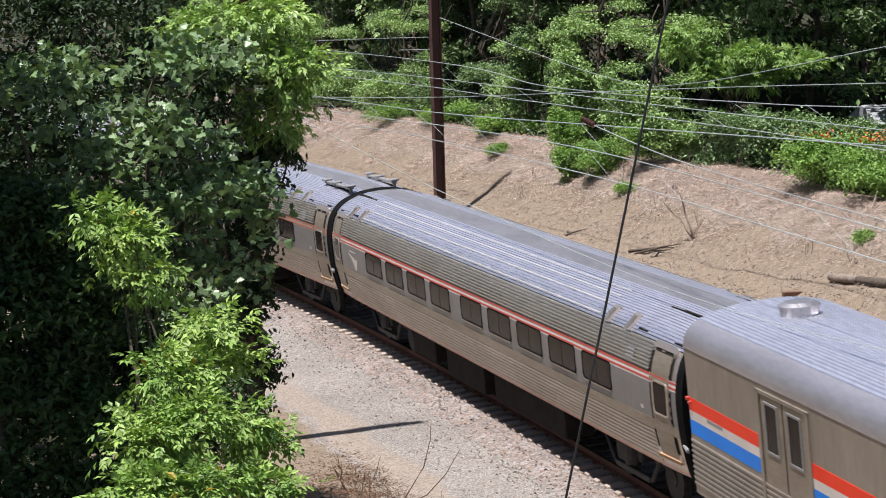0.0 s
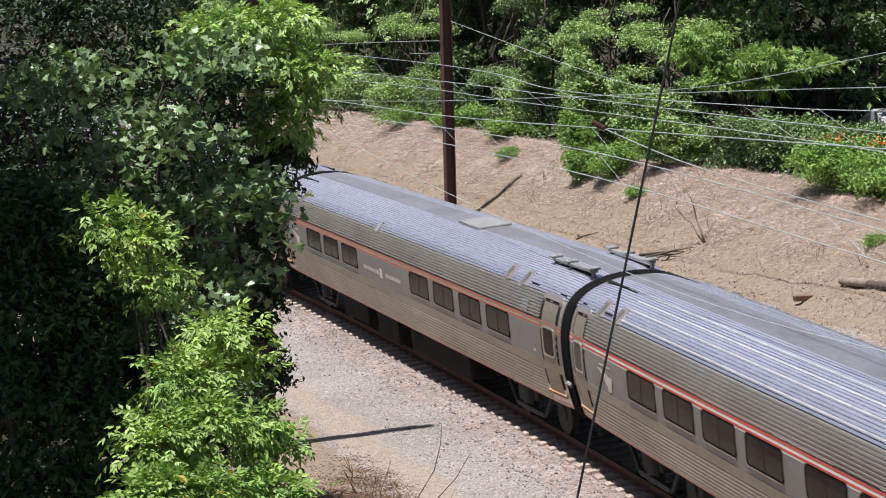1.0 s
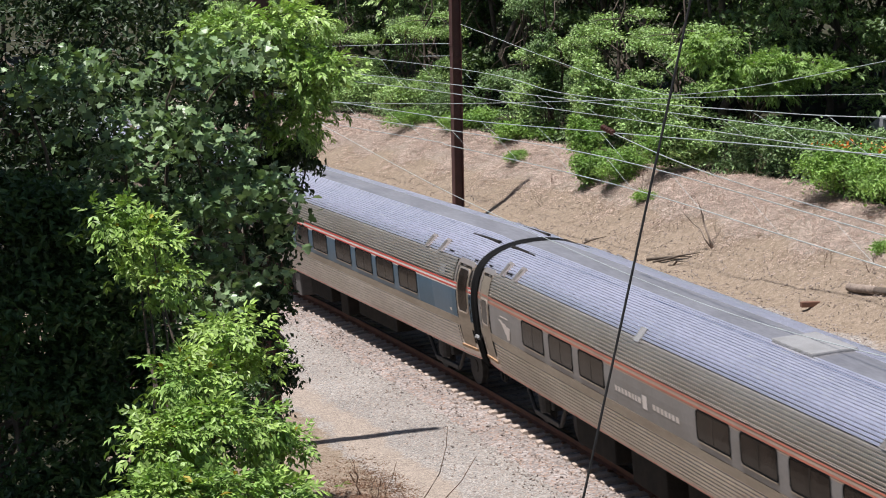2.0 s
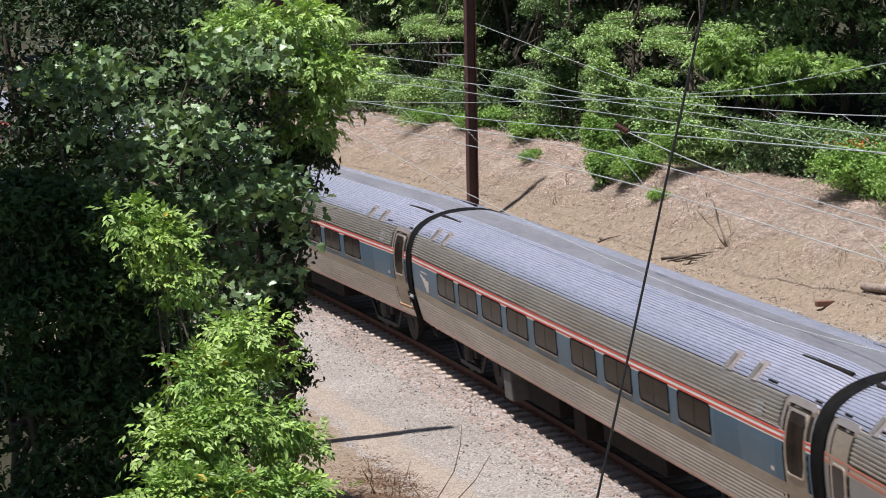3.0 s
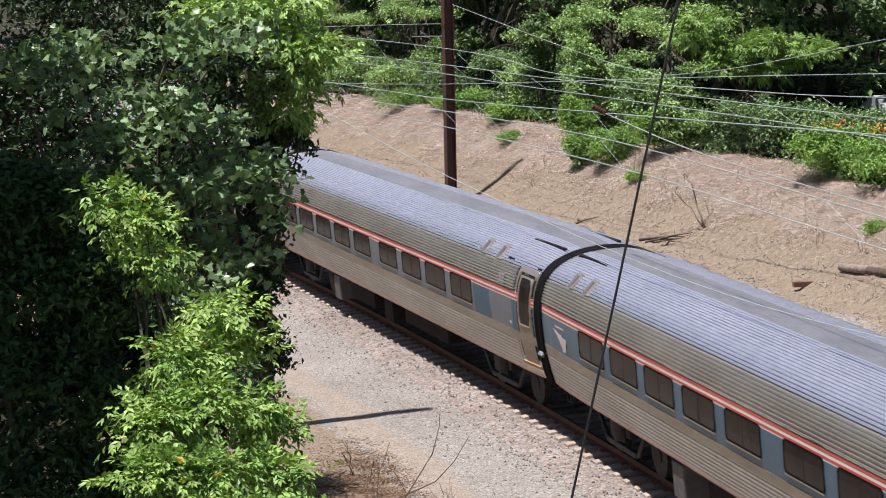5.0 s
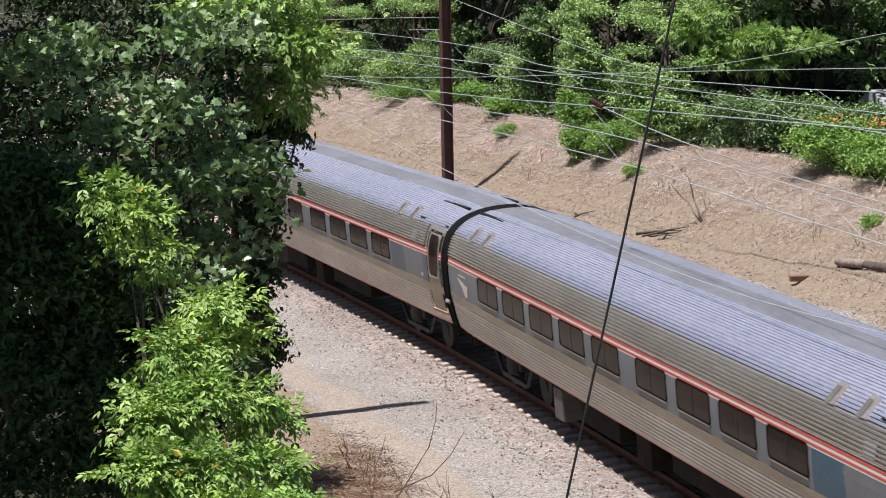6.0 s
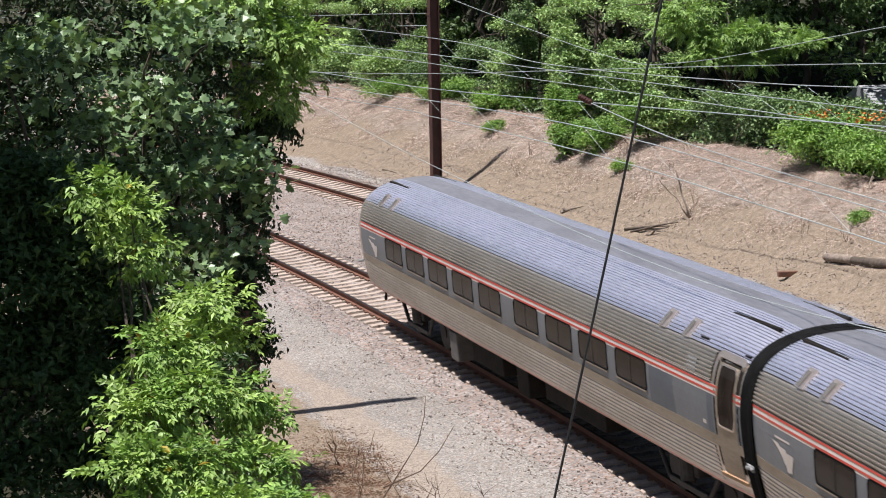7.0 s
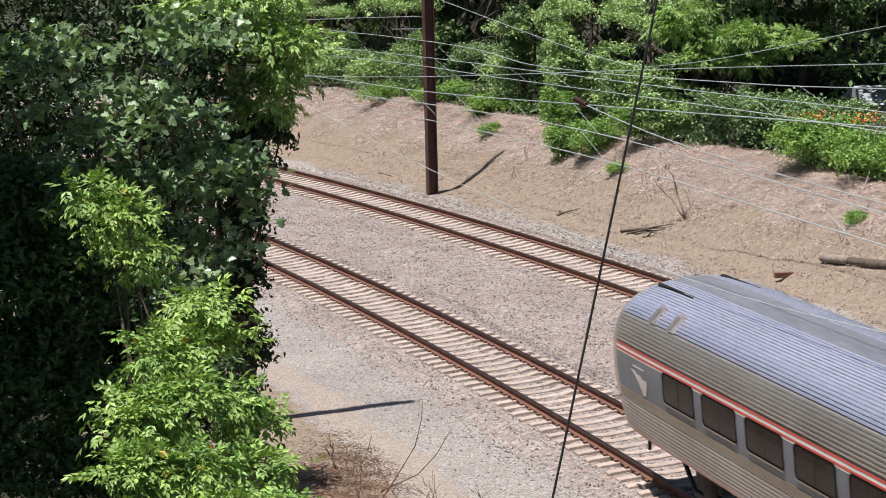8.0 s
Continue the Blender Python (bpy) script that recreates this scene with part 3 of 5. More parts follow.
def side_door(root, side, x0, x1, low_window):
    """Curved vestibule door set into the side, with its frame, window and worn orange step."""
    # flat dark plate on the skin, drawn as the shaded recess
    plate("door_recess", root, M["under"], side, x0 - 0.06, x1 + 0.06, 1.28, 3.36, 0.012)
    plate("door_frame", root, M["steel_side"], side, x0 - 0.10, x1 + 0.10, 1.24, 3.40, 0.035, rim=0.10)
    leaf = plate("door", root, M["tan"], side, x0 + 0.03, x1 - 0.03, 1.36, 3.24, 0.020, "plain steel sliding door")
    w0, w1 = (2.15, 2.72) if low_window else (2.20, 3.20)
    plate("door_window", leaf, M["pane"], side, x0 + 0.14, x1 - 0.12, w0, w1, 0.030)
    plate("window_frame", leaf, M["steel_side"], side, x0 + 0.11, x1 - 0.09, w0 - 0.03, w1 + 0.03, 0.036, rim=0.035)
    plate("step", root, M["orange_step"], side, x0 - 0.08, x1 + 0.08, 1.28, 1.345, 0.06, "worn orange door sill", thick=0.05)


def tube_car(label, windows, doors, belt, end_panel=None, logos=(), letters=None, roof_white=False, arms=False, hatch=False, boxes=(), stripe="red", last=False):
    root = new("passenger_car")
    tagged(root, label, "passenger car", "cars of the passing train")
    f0, f1 = (1.52 if doors[0][0] < 13 else 0.24), 24.52   # flutes stop short of the doorways
    xs = [f0] + [x for x in XS if f0 < x < f1] + [f1]
    ks = [narrow(x) for x in xs]
    low = [(0.0, 0.0)] + fluted(at_height(1.14), at_height(1.79), 8, 0.013)
    a = at_height(1.80)
    belt_line = [(a, 0.0), (at_height(2.3), 0.0), (at_height(2.86), 0.0)]
    V, F = sweep([sect(p, d) for p, d in low + belt_line], xs, ks)
    raw("side_wall", V, F, M["steel_dusty" if roof_white or hatch else "steel_side"], root, "dull fluted stainless steel sides")
    up0, up1 = at_height(2.87), at_height(3.36)
    V, F = sweep([sect(p, d) for p, d in fluted(up0, up1, 8, 0.036) + [(up1, 0.0)]], xs, ks)
    raw("upper_wall", V, F, M["steel_upper"], root, "deep steel flutes above the stripe")
    plain = [sect(p) for p in np.linspace(0, up1, 24)]
    for x0, x1 in ((f1, 25.77),) + (((0.24, f0),) if f0 > 1 else ()):
        cx = [x0] + [x for x in XS if x0 < x < x1] + [x1]
        for sgn in (-1, 1):
            V, F = sweep(plain, cx, [narrow(x) for x in cx], (sgn,))
            raw("vestibule_wall", V, F, M["steel_side"], root, "smooth steel wall round the door")
    top = ARC[-1] - 0.34
    count = 17
    step = (top - up1) / count
    rib = []
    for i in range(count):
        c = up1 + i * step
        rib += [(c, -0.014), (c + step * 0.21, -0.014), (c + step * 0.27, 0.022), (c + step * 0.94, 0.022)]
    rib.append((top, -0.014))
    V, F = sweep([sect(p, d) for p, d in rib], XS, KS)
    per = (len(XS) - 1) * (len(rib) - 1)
    # groove floors take the dark colour that stands for their shade
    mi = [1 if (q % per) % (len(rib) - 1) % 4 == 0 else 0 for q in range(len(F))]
    raw("roof", V, F, [M["steel_roof"], M["groove_shade"]], root, "ribbed stainless roof with grooves darkened as shade", mats=mi)
    V, F = sweep([sect(p, 0.012) for p in np.linspace(top, ARC[-1], 6)], XS, KS)
    raw("roof_crown", V, F, M["crown"], root, "smooth grey crown of the roof")
    for side in (-1, 1):
        plate("tan_band", root, M["tan"], side, 0.28, 25.73, 1.80, 1.985, 0.016, "plain satin band under the windows", thick=0.012)
        plate("window_band", root, belt, side, 0.28, 25.73, 1.99, 2.667, 0.010, "grey-blue band along the windows")
        plate("white_stripe", root, M["dust_stripe" if stripe == "faded_red" else "white"], side, 0.28, 25.73, 2.668, 2.845, 0.012)
        for z in (2.705, 2.80):
            plate("red_stripe", root, M[stripe], side, 0.28, 25.73, z, z + 0.036, 0.017)
        plate("sill_line", root, M["red"], side, 0.28, 25.73, 1.095, 1.118, 0.026)
        if end_panel:
            plate("end_panel", root, M[end_panel[2]], side, end_panel[0], end_panel[1], 1.992, 2.665, 0.014, "painted panel beside the door")
        for x in windows:
            w = plate("window", root, M["rubber"], side, x - 0.02, x + 1.57, 2.14, 2.705, 0.026, "dark window with curtains in a metal frame", rim=0.028)
            plate("pane", w, M["pane"], side, x + 0.02, x + 1.53, 2.18, 2.67, 0.018)
            plate("sill", w, M["tan"], side, x, x + 1.55, 2.118, 2.142, 0.034, thick=0.02)
            plate("mullion", w, M["curtain_edge"], side, x + 0.757, x + 0.781, 2.18, 2.67, 0.022)
        for x in logos:   # plain fan of three bent blades under a thin bar
            bm = bmesh.new()

            def spot(px, pz):
                y, z = sect(at_height(pz), 0.02)
                k = narrow(px)
                return bm.verts.new((px, side * y * k, 1.05 + (z - 1.05) * (1 - (1 - k) * 0.55)))
            for i in range(3):
                l0, l1 = x + 0.33 * i, x + 0.33 * i + 0.285
                tip = x + 0.52 + 0.10 * i
                rows = []
                for t in (0.0, 0.35, 0.7, 1.0):
                    bow = 0.10 * math.sin(math.pi * t)
                    z = 2.46 - 0.05 * i - (0.36 - 0.06 * abs(i - 1)) * t
                    rows.append((spot(l0 + (tip - l0) * t + bow * (1 - 0.5 * i), z), spot(l1 + (tip + 0.085 - l1) * t + bow * (1 - 0.5 * i), z - 0.01)))
                for p, q in zip(rows, rows[1:]):
                    bm.faces.new((p[0], p[1], q[1], q[0]))
            bmesh.ops.recalc_face_normals(bm, faces=bm.faces)
            part("emblem", bm, M["white"], root, "pale fan-shaped mark on the band")
            plate("letter_bar", root, M["white"], side, x + 0.15, x + 0.80, 2.515, 2.55, 0.018)
        if letters:   # a worn line of lettering that cannot be read
            x = letters[0]
            rng = random.Random(3)
            while x < letters[1]:
                w2 = rng.uniform(0.10, 0.18)
                if abs(x - sum(letters) / 2) > 0.3:
                    plate("letter_bar", root, M["white"], side, x, x + w2, 2.25, 2.36, 0.016)
                x += w2 + 0.06
            c = sum(letters) / 2
            plate("round_mark", root, M["white"], side, c - 0.13, c + 0.13, 2.18, 2.44, 0.018)
        for x0, lowwin in doors:
            side_door(root, side, x0, x0 + 0.82, lowwin)
            # rain gutter over the door
            s = -1.2 if x0 > 13 else 0.1
            plate("gutter", root, M["rubber"], side, x0 + s * 0.9, x0 + s * 0.9 + 2.0, 3.43, 3.455, 0.035, thick=0.03)
            if x0 > 13:
                plate("marker_plate", root, M["hatch"], side, x0 - 1.25, x0 - 0.85, 2.92, 3.15, 0.034, thick=0.03)
                plate("reporting_mark", root, M["white"], side, x0 - 0.55, x0 - 0.42, 2.10, 2.17, 0.018)
        # curved vent covers on the shoulder of the roof
        for x in (1.95, 2.95, 21.85, 22.95):
            bm = bmesh.new()
            side_plate(bm, x, x + 0.30, 3.36, 3.60, 0.065, side, thick=0.06)
            vent = part("roof_vent", bm, M["steel_side"], root, "curved steel vent cover")
            plate("vent_grille", vent, M["box_grey"], side, x + 0.03, x + 0.19, 3.375, 3.565, 0.070, "dark vent opening")
    for x0, x1 in ((0.5, 2.4), (23.6, 25.5)):
        for y in (-0.62, 0.62):
            bm = bmesh.new()
            box(bm, x0, x1, y - 0.04, y + 0.04, 3.72, 3.79, 0.01)
            part("roof_rail", bm, M["under"], root, "dark hand rail on the roof")
    if roof_white:
        for a in (1.55, 1.85, 2.12, 2.38):
            for s in (-1, 1):
                bm = bmesh.new()
                p0, p1 = sect(at_height(3.36) + (a - 1.5) * 0.9 + 0.05, 0.028), sect(at_height(3.36) + (a - 1.5) * 0.9 + 0.09, 0.028)
                vs = [bm.verts.new((x, s * p[0], p[1])) for x, p in ((3.0, p0), (21.5, p0), (21.5, p1), (3.0, p1))]
                bm.faces.new(vs if s < 0 else vs[::-1])
                part("roof_seam", bm, M["seam"], root, "pale seams along the roof")
    if arms:
        for y in (-0.65, 0.65):
            bm = bmesh.new()
            box(bm, 23.3, 25.7, y - 0.07, y + 0.07, 3.84, 3.91, 0.02)
            for x in (23.35, 24.3, 25.6):
                cyl(bm, (x, y, 3.70), (x, y, 3.95), 0.05)
                box(bm, x - 0.12, x + 0.12, y - 0.13, y + 0.13, 3.90, 3.96, 0.02)
            part("roof_conduit", bm, M["hatch"], root, "grey conduit with insulators on the roof")
    if hatch:
        bm = bmesh.new()
        box(bm, 15.6, 17.3, -0.42, 0.42, 3.80, 3.90, 0.03)
        part("roof_hatch", bm, M["hatch"], root, "light grey square roof hatch")
        for s in (-1, 1):
            plate("roof_vent", root, M["hatch"], s, 11.2, 11.5, 3.30, 3.52, 0.05, thick=0.05)
    car_ends(root, last)
    underframe(root, boxes)
    for c in (CAR / 2 - HALF_BASE, CAR / 2 + HALF_BASE):
        wheelset_truck(root, c)
    return root


def baggage_car():
    """Flat-sided steel baggage car with a rounded ribbed roof and three broad stripes."""
    root = new("baggage_car")
    tagged(root, "flat-sided steel baggage car with red, white and blue stripes", "baggage car", "cars of the passing train")
    half = [(1.50, 0.95), (1.50, 3.56), (1.49, 3.65), (1.455, 3.76), (1.39, 3.86), (1.30, 3.94), (1.18, 4.005), (1.02, 4.06), (0.8, 4.115), (0.5, 4.16), (0.2, 4.18), (0, 4.18)]
    xs = [0.32, 25.69]
    low = [(1.50, 0.95)]
    for i in range(9):
        z = 1.1 + i * 0.095
        low += [(1.50, z), (1.522, z + 0.02), (1.522, z + 0.055), (1.50, z + 0.075)]
    V, F = sweep(low + [(1.50, 2.03), (1.50, 3.56)], xs, [1, 1])
    raw("side_wall", V, F, M["bag_side"], root, "plain dusty steel sides")
    V, F = sweep([(1.50, 3.55), (1.512, 3.555)] + [(y + 0.012, z) for y, z in half[1:7]] + [half[6]], xs, [1, 1])
    raw("eave", V, F, M["bag_eave"], root, "smooth rounded pale eave", smooth=True)
    roof = []
    pts = half[6:]
    for (y0, z0), (y1, z1) in zip(pts, pts[1:]):
        n = max(2, int(math.hypot(y1 - y0, z1 - z0) / 0.075))
        for i in range(n):
            for t, d in ((0, 0), (0.2, 0.014), (0.55, 0.014), (0.75, 0)):
                u = (i + t) / n
                roof.append((y0 + (y1 - y0) * u, z0 + (z1 - z0) * u + d))
    roof.append(pts[-1])
    V, F = sweep(roof, xs, [1, 1])
    raw("roof", V, F, M["steel_roof"], root, "ribbed grey roof")
    for x, s in ((0.33, -1), (25.68, 1)):
        bm = bmesh.new()
        loop = [(-y, z) for y, z in half] + [(y, z) for y, z in half[::-1][1:]]
        vs = [bm.verts.new((x, y, z)) for y, z in loop]
        bm.faces.new(vs if s > 0 else vs[::-1])
        part("end_wall", bm, M["under"], root)
        bm = bmesh.new()
        box(bm, min(x, x + s * 0.3), max(x, x + s * 0.3), -1.28, 1.28, 0.95, 3.75, 0.06)
        part("diaphragm", bm, M["rubber"], root, "black rubber diaphragm")
    for side in (-1, 1):
        def slab(name, m, x0, x1, z0, z1, out, parent=root, label="", t=0.012):
            bm = bmesh.new()
            box(bm, x0, x1, min(side * (1.50 + out - t), side * (1.50 + out)), max(side * (1.50 + out - t), side * (1.50 + out)), z0, z1)
            return part(name, bm, m, parent, label)
        for x0, x1 in ((0.34, 3.80), (6.02, 19.0), (21.2, 25.66)):
            slab("red_stripe", M["orange_red"], x0, x1, 2.45, 2.68, 0.006)
            slab("white_stripe", M["white"], x0, x1, 2.285, 2.45, 0.006)
            slab("blue_stripe", M["blue"], x0, x1, 2.03, 2.285, 0.006)
        for d0 in (3.84, 19.04):
            # dark slab behind the leaves paints the shade of their inset edges
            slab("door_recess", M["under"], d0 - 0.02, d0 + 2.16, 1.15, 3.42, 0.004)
            slab("door_post", M["bag_side"], d0 - 0.03, d0 + 0.10, 1.12, 3.45, 0.03, t=0.04)
            slab("door_post", M["bag_side"], d0 + 2.06, d0 + 2.18, 1.12, 3.45, 0.03, t=0.04)
            slab("door_header", M["bag_side"], d0 - 0.03, d0 + 2.18, 3.40, 3.46, 0.03, t=0.04)
            for x in (d0 + 0.14, d0 + 1.12):
                leaf = slab("door", M["tan"], x, x + 0.92, 1.17, 3.38, 0.012, label="steel sliding door leaf with a tall window")
                slab("door_window", M["pane"], x + 0.22, x + 0.70, 2.50, 3.26, 0.018, leaf)
                for a, b, c, e in ((x + 0.18, x + 0.22, 2.46, 3.30), (x + 0.70, x + 0.74, 2.46, 3.30), (x + 0.22, x + 0.70, 2.46, 2.50), (x + 0.22, x + 0.70, 3.26, 3.30)):
                    slab("window_frame", M["hatch"], a, b, c, e, 0.030, leaf, t=0.02)
        bm = bmesh.new()
        cyl(bm, (0.36, side * 1.50, 2.66), (0.36, side * 1.56, 2.66), 0.035)
        cyl(bm, (0.46, side * 1.50, 2.60), (0.46, side * 1.56, 2.60), 0.03)
        part("marker_lamp", bm, M["red"], root, "small red marker lamps at the corner")
        slab("reporting_mark", M["hatch"], 1.25, 2.0, 2.38, 2.44, 0.008)
    for x in (2.1, 13.0, 23.9):
        bm = bmesh.new()
        cyl(bm, (x, 0, 4.12), (x, 0, 4.33), 0.33, 0.33, 24)
        cyl(bm, (x, 0, 4.33), (x, 0, 4.36), 0.36, 0.36, 24)
        cyl(bm, (x, 0, 4.36), (x, 0, 4.41), 0.36, 0.25, 24)
        part("roof_vent", bm, M["crown"], root, "round steel roof ventilator")
    underframe(root, [(6, 9, 1.0, 0.5, 0), (11, 14, 1.0, 0.45, 0)])
    for c in (CAR / 2 - HALF_BASE, CAR / 2 + HALF_BASE):
        wheelset_truck(root, c)
    return root


M["box_grey"] = mat("dusty grey equipment box", (0.13, 0.12, 0.11), (0.08, 0.075, 0.07), 3, 0.8)
M["orange_step"] = mat("worn orange sill paint", (0.42, 0.25, 0.12), (0.30, 0.19, 0.11), 3, 0.7)
M["bag_eave"] = mat("smooth weathered roof sheet", (0.66, 0.63, 0.66), (0.54, 0.51, 0.53), 0.6, 0.42, 0.85, fine=7, fine_amount=0.08, stretch=(0.4, 2, 2))
M["bag_side"] = mat("plain dusty steel sheet", (0.42, 0.37, 0.31), (0.33, 0.285, 0.235), 0.5, 0.45, 0.7, fine=6, fine_amount=0.1, stretch=(1, 1, 0.4), rough2=0.6)

NINE = [3.13, 5.14, 7.16, 9.2, 11.28, 13.82, 15.92, 17.94, 19.99]
BOXES = [(7.6, 8.2, 1.05, 0.28, 1), (9.2, 11.5, 0.95, 0.5, 0), (12.5, 13.3, 0.95, 0.35, 0), (14.3, 18.0, 0.9, 0.55, 0)]
TRAIN = []


def build_train():
    coach = "stainless fluted passenger car with slate blue window band"
    for i in range(4):
        TRAIN.append(tube_car(coach if i > 1 else "stainless fluted passenger car with grey window band and blue end panel", NINE, [(24.72, False)],
                              M["belt_blue"] if i in (2, 3) else M["belt_grey"], (21.7, 24.6, "panel_slate" if i == 0 else "panel_blue"), logos=(1.30,), boxes=BOXES, last=i == 0))
    TRAIN.append(tube_car("stainless cafe car with faded lettering and a roof hatch", [4.15, 6.15, 8.17, 14.82, 16.86, 18.92, 20.95], [(0.62, True), (24.60, True)],
                          M["belt_silver"], None, logos=(2.25,), letters=(10.4, 13.8), arms=True, hatch=True, boxes=[(6.5, 9, 0.95, 0.4, 0), (10, 12, 0.95, 0.3, 0), (13, 18, 0.9, 0.35, 0)], stripe="faded_red"))
    TRAIN.append(tube_car("stainless passenger car with grey band and pale roof seams", [4.25, 6.28, 8.3, 10.35, 12.85, 14.9, 16.95, 19.0, 21.0], [(0.62, True), (24.60, True)],
                          M["belt_silver"], None, logos=(2.35,), roof_white=True, boxes=[(7, 9, 0.95, 0.4, 0), (10, 13, 0.95, 0.3, 0), (13.6, 18.4, 0.9, 0.3, 0)]))
    TRAIN.append(baggage_car())


def rear_of_train(t):
    """Where the last car ends along the line; the run is not quite even."""
    uneven = np.interp(t, (0, 0.5, 1.0, 1.5, 3.5, 4.0, 4.5, 6.0, 6.5, 7.0, 7.5, 8.0), (0.1, 0.05, 0.03, 0.05, 0.0, 0.12, 0.13, 0.03, -0.28, -0.1, -0.04, 0.0))
    return -50.65 + 19.15 * (t - 4.5) + 0.035 * (t - 4.5) ** 2 + float(uneven)


def car_pose(s):
    a, b = on_track(s + CAR / 2 - HALF_BASE, 0, 0), on_track(s + CAR / 2 + HALF_BASE, 0, 0)
    m = Matrix.Rotation(math.atan2(b.y - a.y, b.x - a.x), 4, "Z") @ Matrix.Rotation(CANT, 4, "X")
    return Matrix.Translation((a + b) / 2) @ m @ Matrix.Translation((-CAR / 2, 0, 0))


def motions():
    """The whole train runs along the near track."""
    for i, car in enumerate(TRAIN):
        walk(car, [(t / 2, car_pose(rear_of_train(t / 2) + CAR * i)) for t in range(17)])


# ---- plants ----
def unit(v):
    return v / np.maximum(np.linalg.norm(v, axis=1, keepdims=True), 1e-6)


def frames_for(n, rng, up=1.0, droop=0.0):
    """Random leaf frames: normals that lean upwards, tips that hang a little."""
    nrm = unit(rng.normal(0, 1, (n, 3)) + np.array([0, 0, up]))
    d = rng.normal(0, 1, (n, 3)) + np.array([0, 0, -droop])
    d = unit(d - (d * nrm).sum(1, keepdims=True) * nrm)
    return d, np.cross(nrm, d), nrm


MAPLE = [(0, 0), (0.10, 0.16), (0.02, 0.42), (0.28, 0.34), (0.40, 0.56), (0.55, 0.26), (0.72, 0.30), (1.0, 0.0), (0.72, -0.30), (0.55, -0.26), (0.40, -0.56), (0.28, -0.34), (0.02, -0.42), (0.10, -0.16)]


def leaf_mesh(centres, size, rng, shape="plain", up=1.0, droop=0.3, width=0.55):
    """Vertices and faces of single leaves: plain ones folded along the rib, or lobed ones."""
    n = len(centres)
    d, w, nrm = frames_for(n, rng, up, droop)
    L = size * rng.uniform(0.65, 1.25, (n, 1))
    if shape == "maple":
        k = len(MAPLE)
        V = np.stack([centres + d * L * a + w * L * b + nrm * L * (0.16 * abs(b) - 0.10 * a * a) for a, b in MAPLE], 1).reshape(-1, 3)
        F = (np.arange(n)[:, None] * k + np.arange(k)[None]).tolist()
        return V, F
    q = L * width / 2
    V = np.stack([centres, centres + d * L * 0.45 + w * q + nrm * L * 0.10, centres + d * L - nrm * L * 0.08, centres + d * L * 0.45 - w * q + nrm * L * 0.10], 1).reshape(-1, 3)
    b = np.arange(n)[:, None] * 4
    F = np.concatenate([b + np.array([0, 1, 2]), b + np.array([0, 2, 3])], 1).reshape(-1, 3).tolist()
    return V, F


def sprays(bases, out, size, rng, pairs=3, broad=0.2):
    """Compound leaves: leaflets in pairs along a hanging stalk."""
    n = len(bases)
    d = unit(out + rng.normal(0, 0.55, (n, 3)) + np.array([0, 0, -0.35]))
    side = unit(np.cross(d, np.array([0, 0, 1.0]) + rng.normal(0, 0.25, (n, 3))))
    up = np.cross(side, d)
    L = size * rng.uniform(0.7, 1.2, (n, 1))
    vs = []
    items = [(0.35 + 0.5 * i / max(1, pairs - 1), s) for i in range(pairs) for s in (-1, 1)] + [(1.0, 0)]
    for a, s in items:
        base = bases + d * L * a * 1.1 - np.array([0, 0, 1]) * L * a * a * 0.25
        t = unit(d * (0.75 if s else 1) + side * s * 0.8 - np.array([0, 0, 0.35]) + rng.normal(0, 0.15, (n, 3)))
        lw = np.cross(up, t)
        l2 = L * 0.72
        vs.append(np.stack([base, base + t * l2 * 0.45 + lw * l2 * broad + up * l2 * 0.05, base + t * l2 - up * l2 * 0.1, base + t * l2 * 0.45 - lw * l2 * broad + up * l2 * 0.05], 1))
    V = np.concatenate(vs, 0).reshape(-1, 3)
    b = np.arange(n * len(items))[:, None] * 4
    F = np.concatenate([b + np.array([0, 1, 2]), b + np.array([0, 2, 3])], 1).reshape(-1, 3).tolist()
    return V, F


def clumps(blobs, rng):
    """Places for leaf clumps: in the outer part of several uneven lobes, and the way each one grows."""
    P, D = [], []
    for cx, cy, cz, rx, ry, rz, n in blobs:
        u = unit(rng.normal(0, 1, (n, 3)))
        u[:, 2] = np.where(rng.random(n) < 0.6, abs(u[:, 2]), u[:, 2])
        r = rng.uniform(0.35, 1.0, (n, 1)) ** 0.6
        P.append(np.array([cx, cy, cz]) + u * r * np.array([rx, ry, rz]))
        D.append(u)
    return np.concatenate(P), np.concatenate(D)


def limb(a, b, r0, r1, rng, sag=0.15, n=6):
    a, b = Vector(a), Vector(b)
    L = (b - a).length
    pts = []
    for i in range(n):
        t = i / (n - 1)
        j = Vector((rng.normal(0, 1), rng.normal(0, 1), rng.normal(0, 0.6))) * L * 0.035 * math.sin(math.pi * t)
        pts.append(a.lerp(b, t) + Vector((0, 0, 1)) * L * sag * math.sin(math.pi * t) + j)
    return tube(pts, [r0 + (r1 - r0) * i / (n - 1) for i in range(n)], 6)


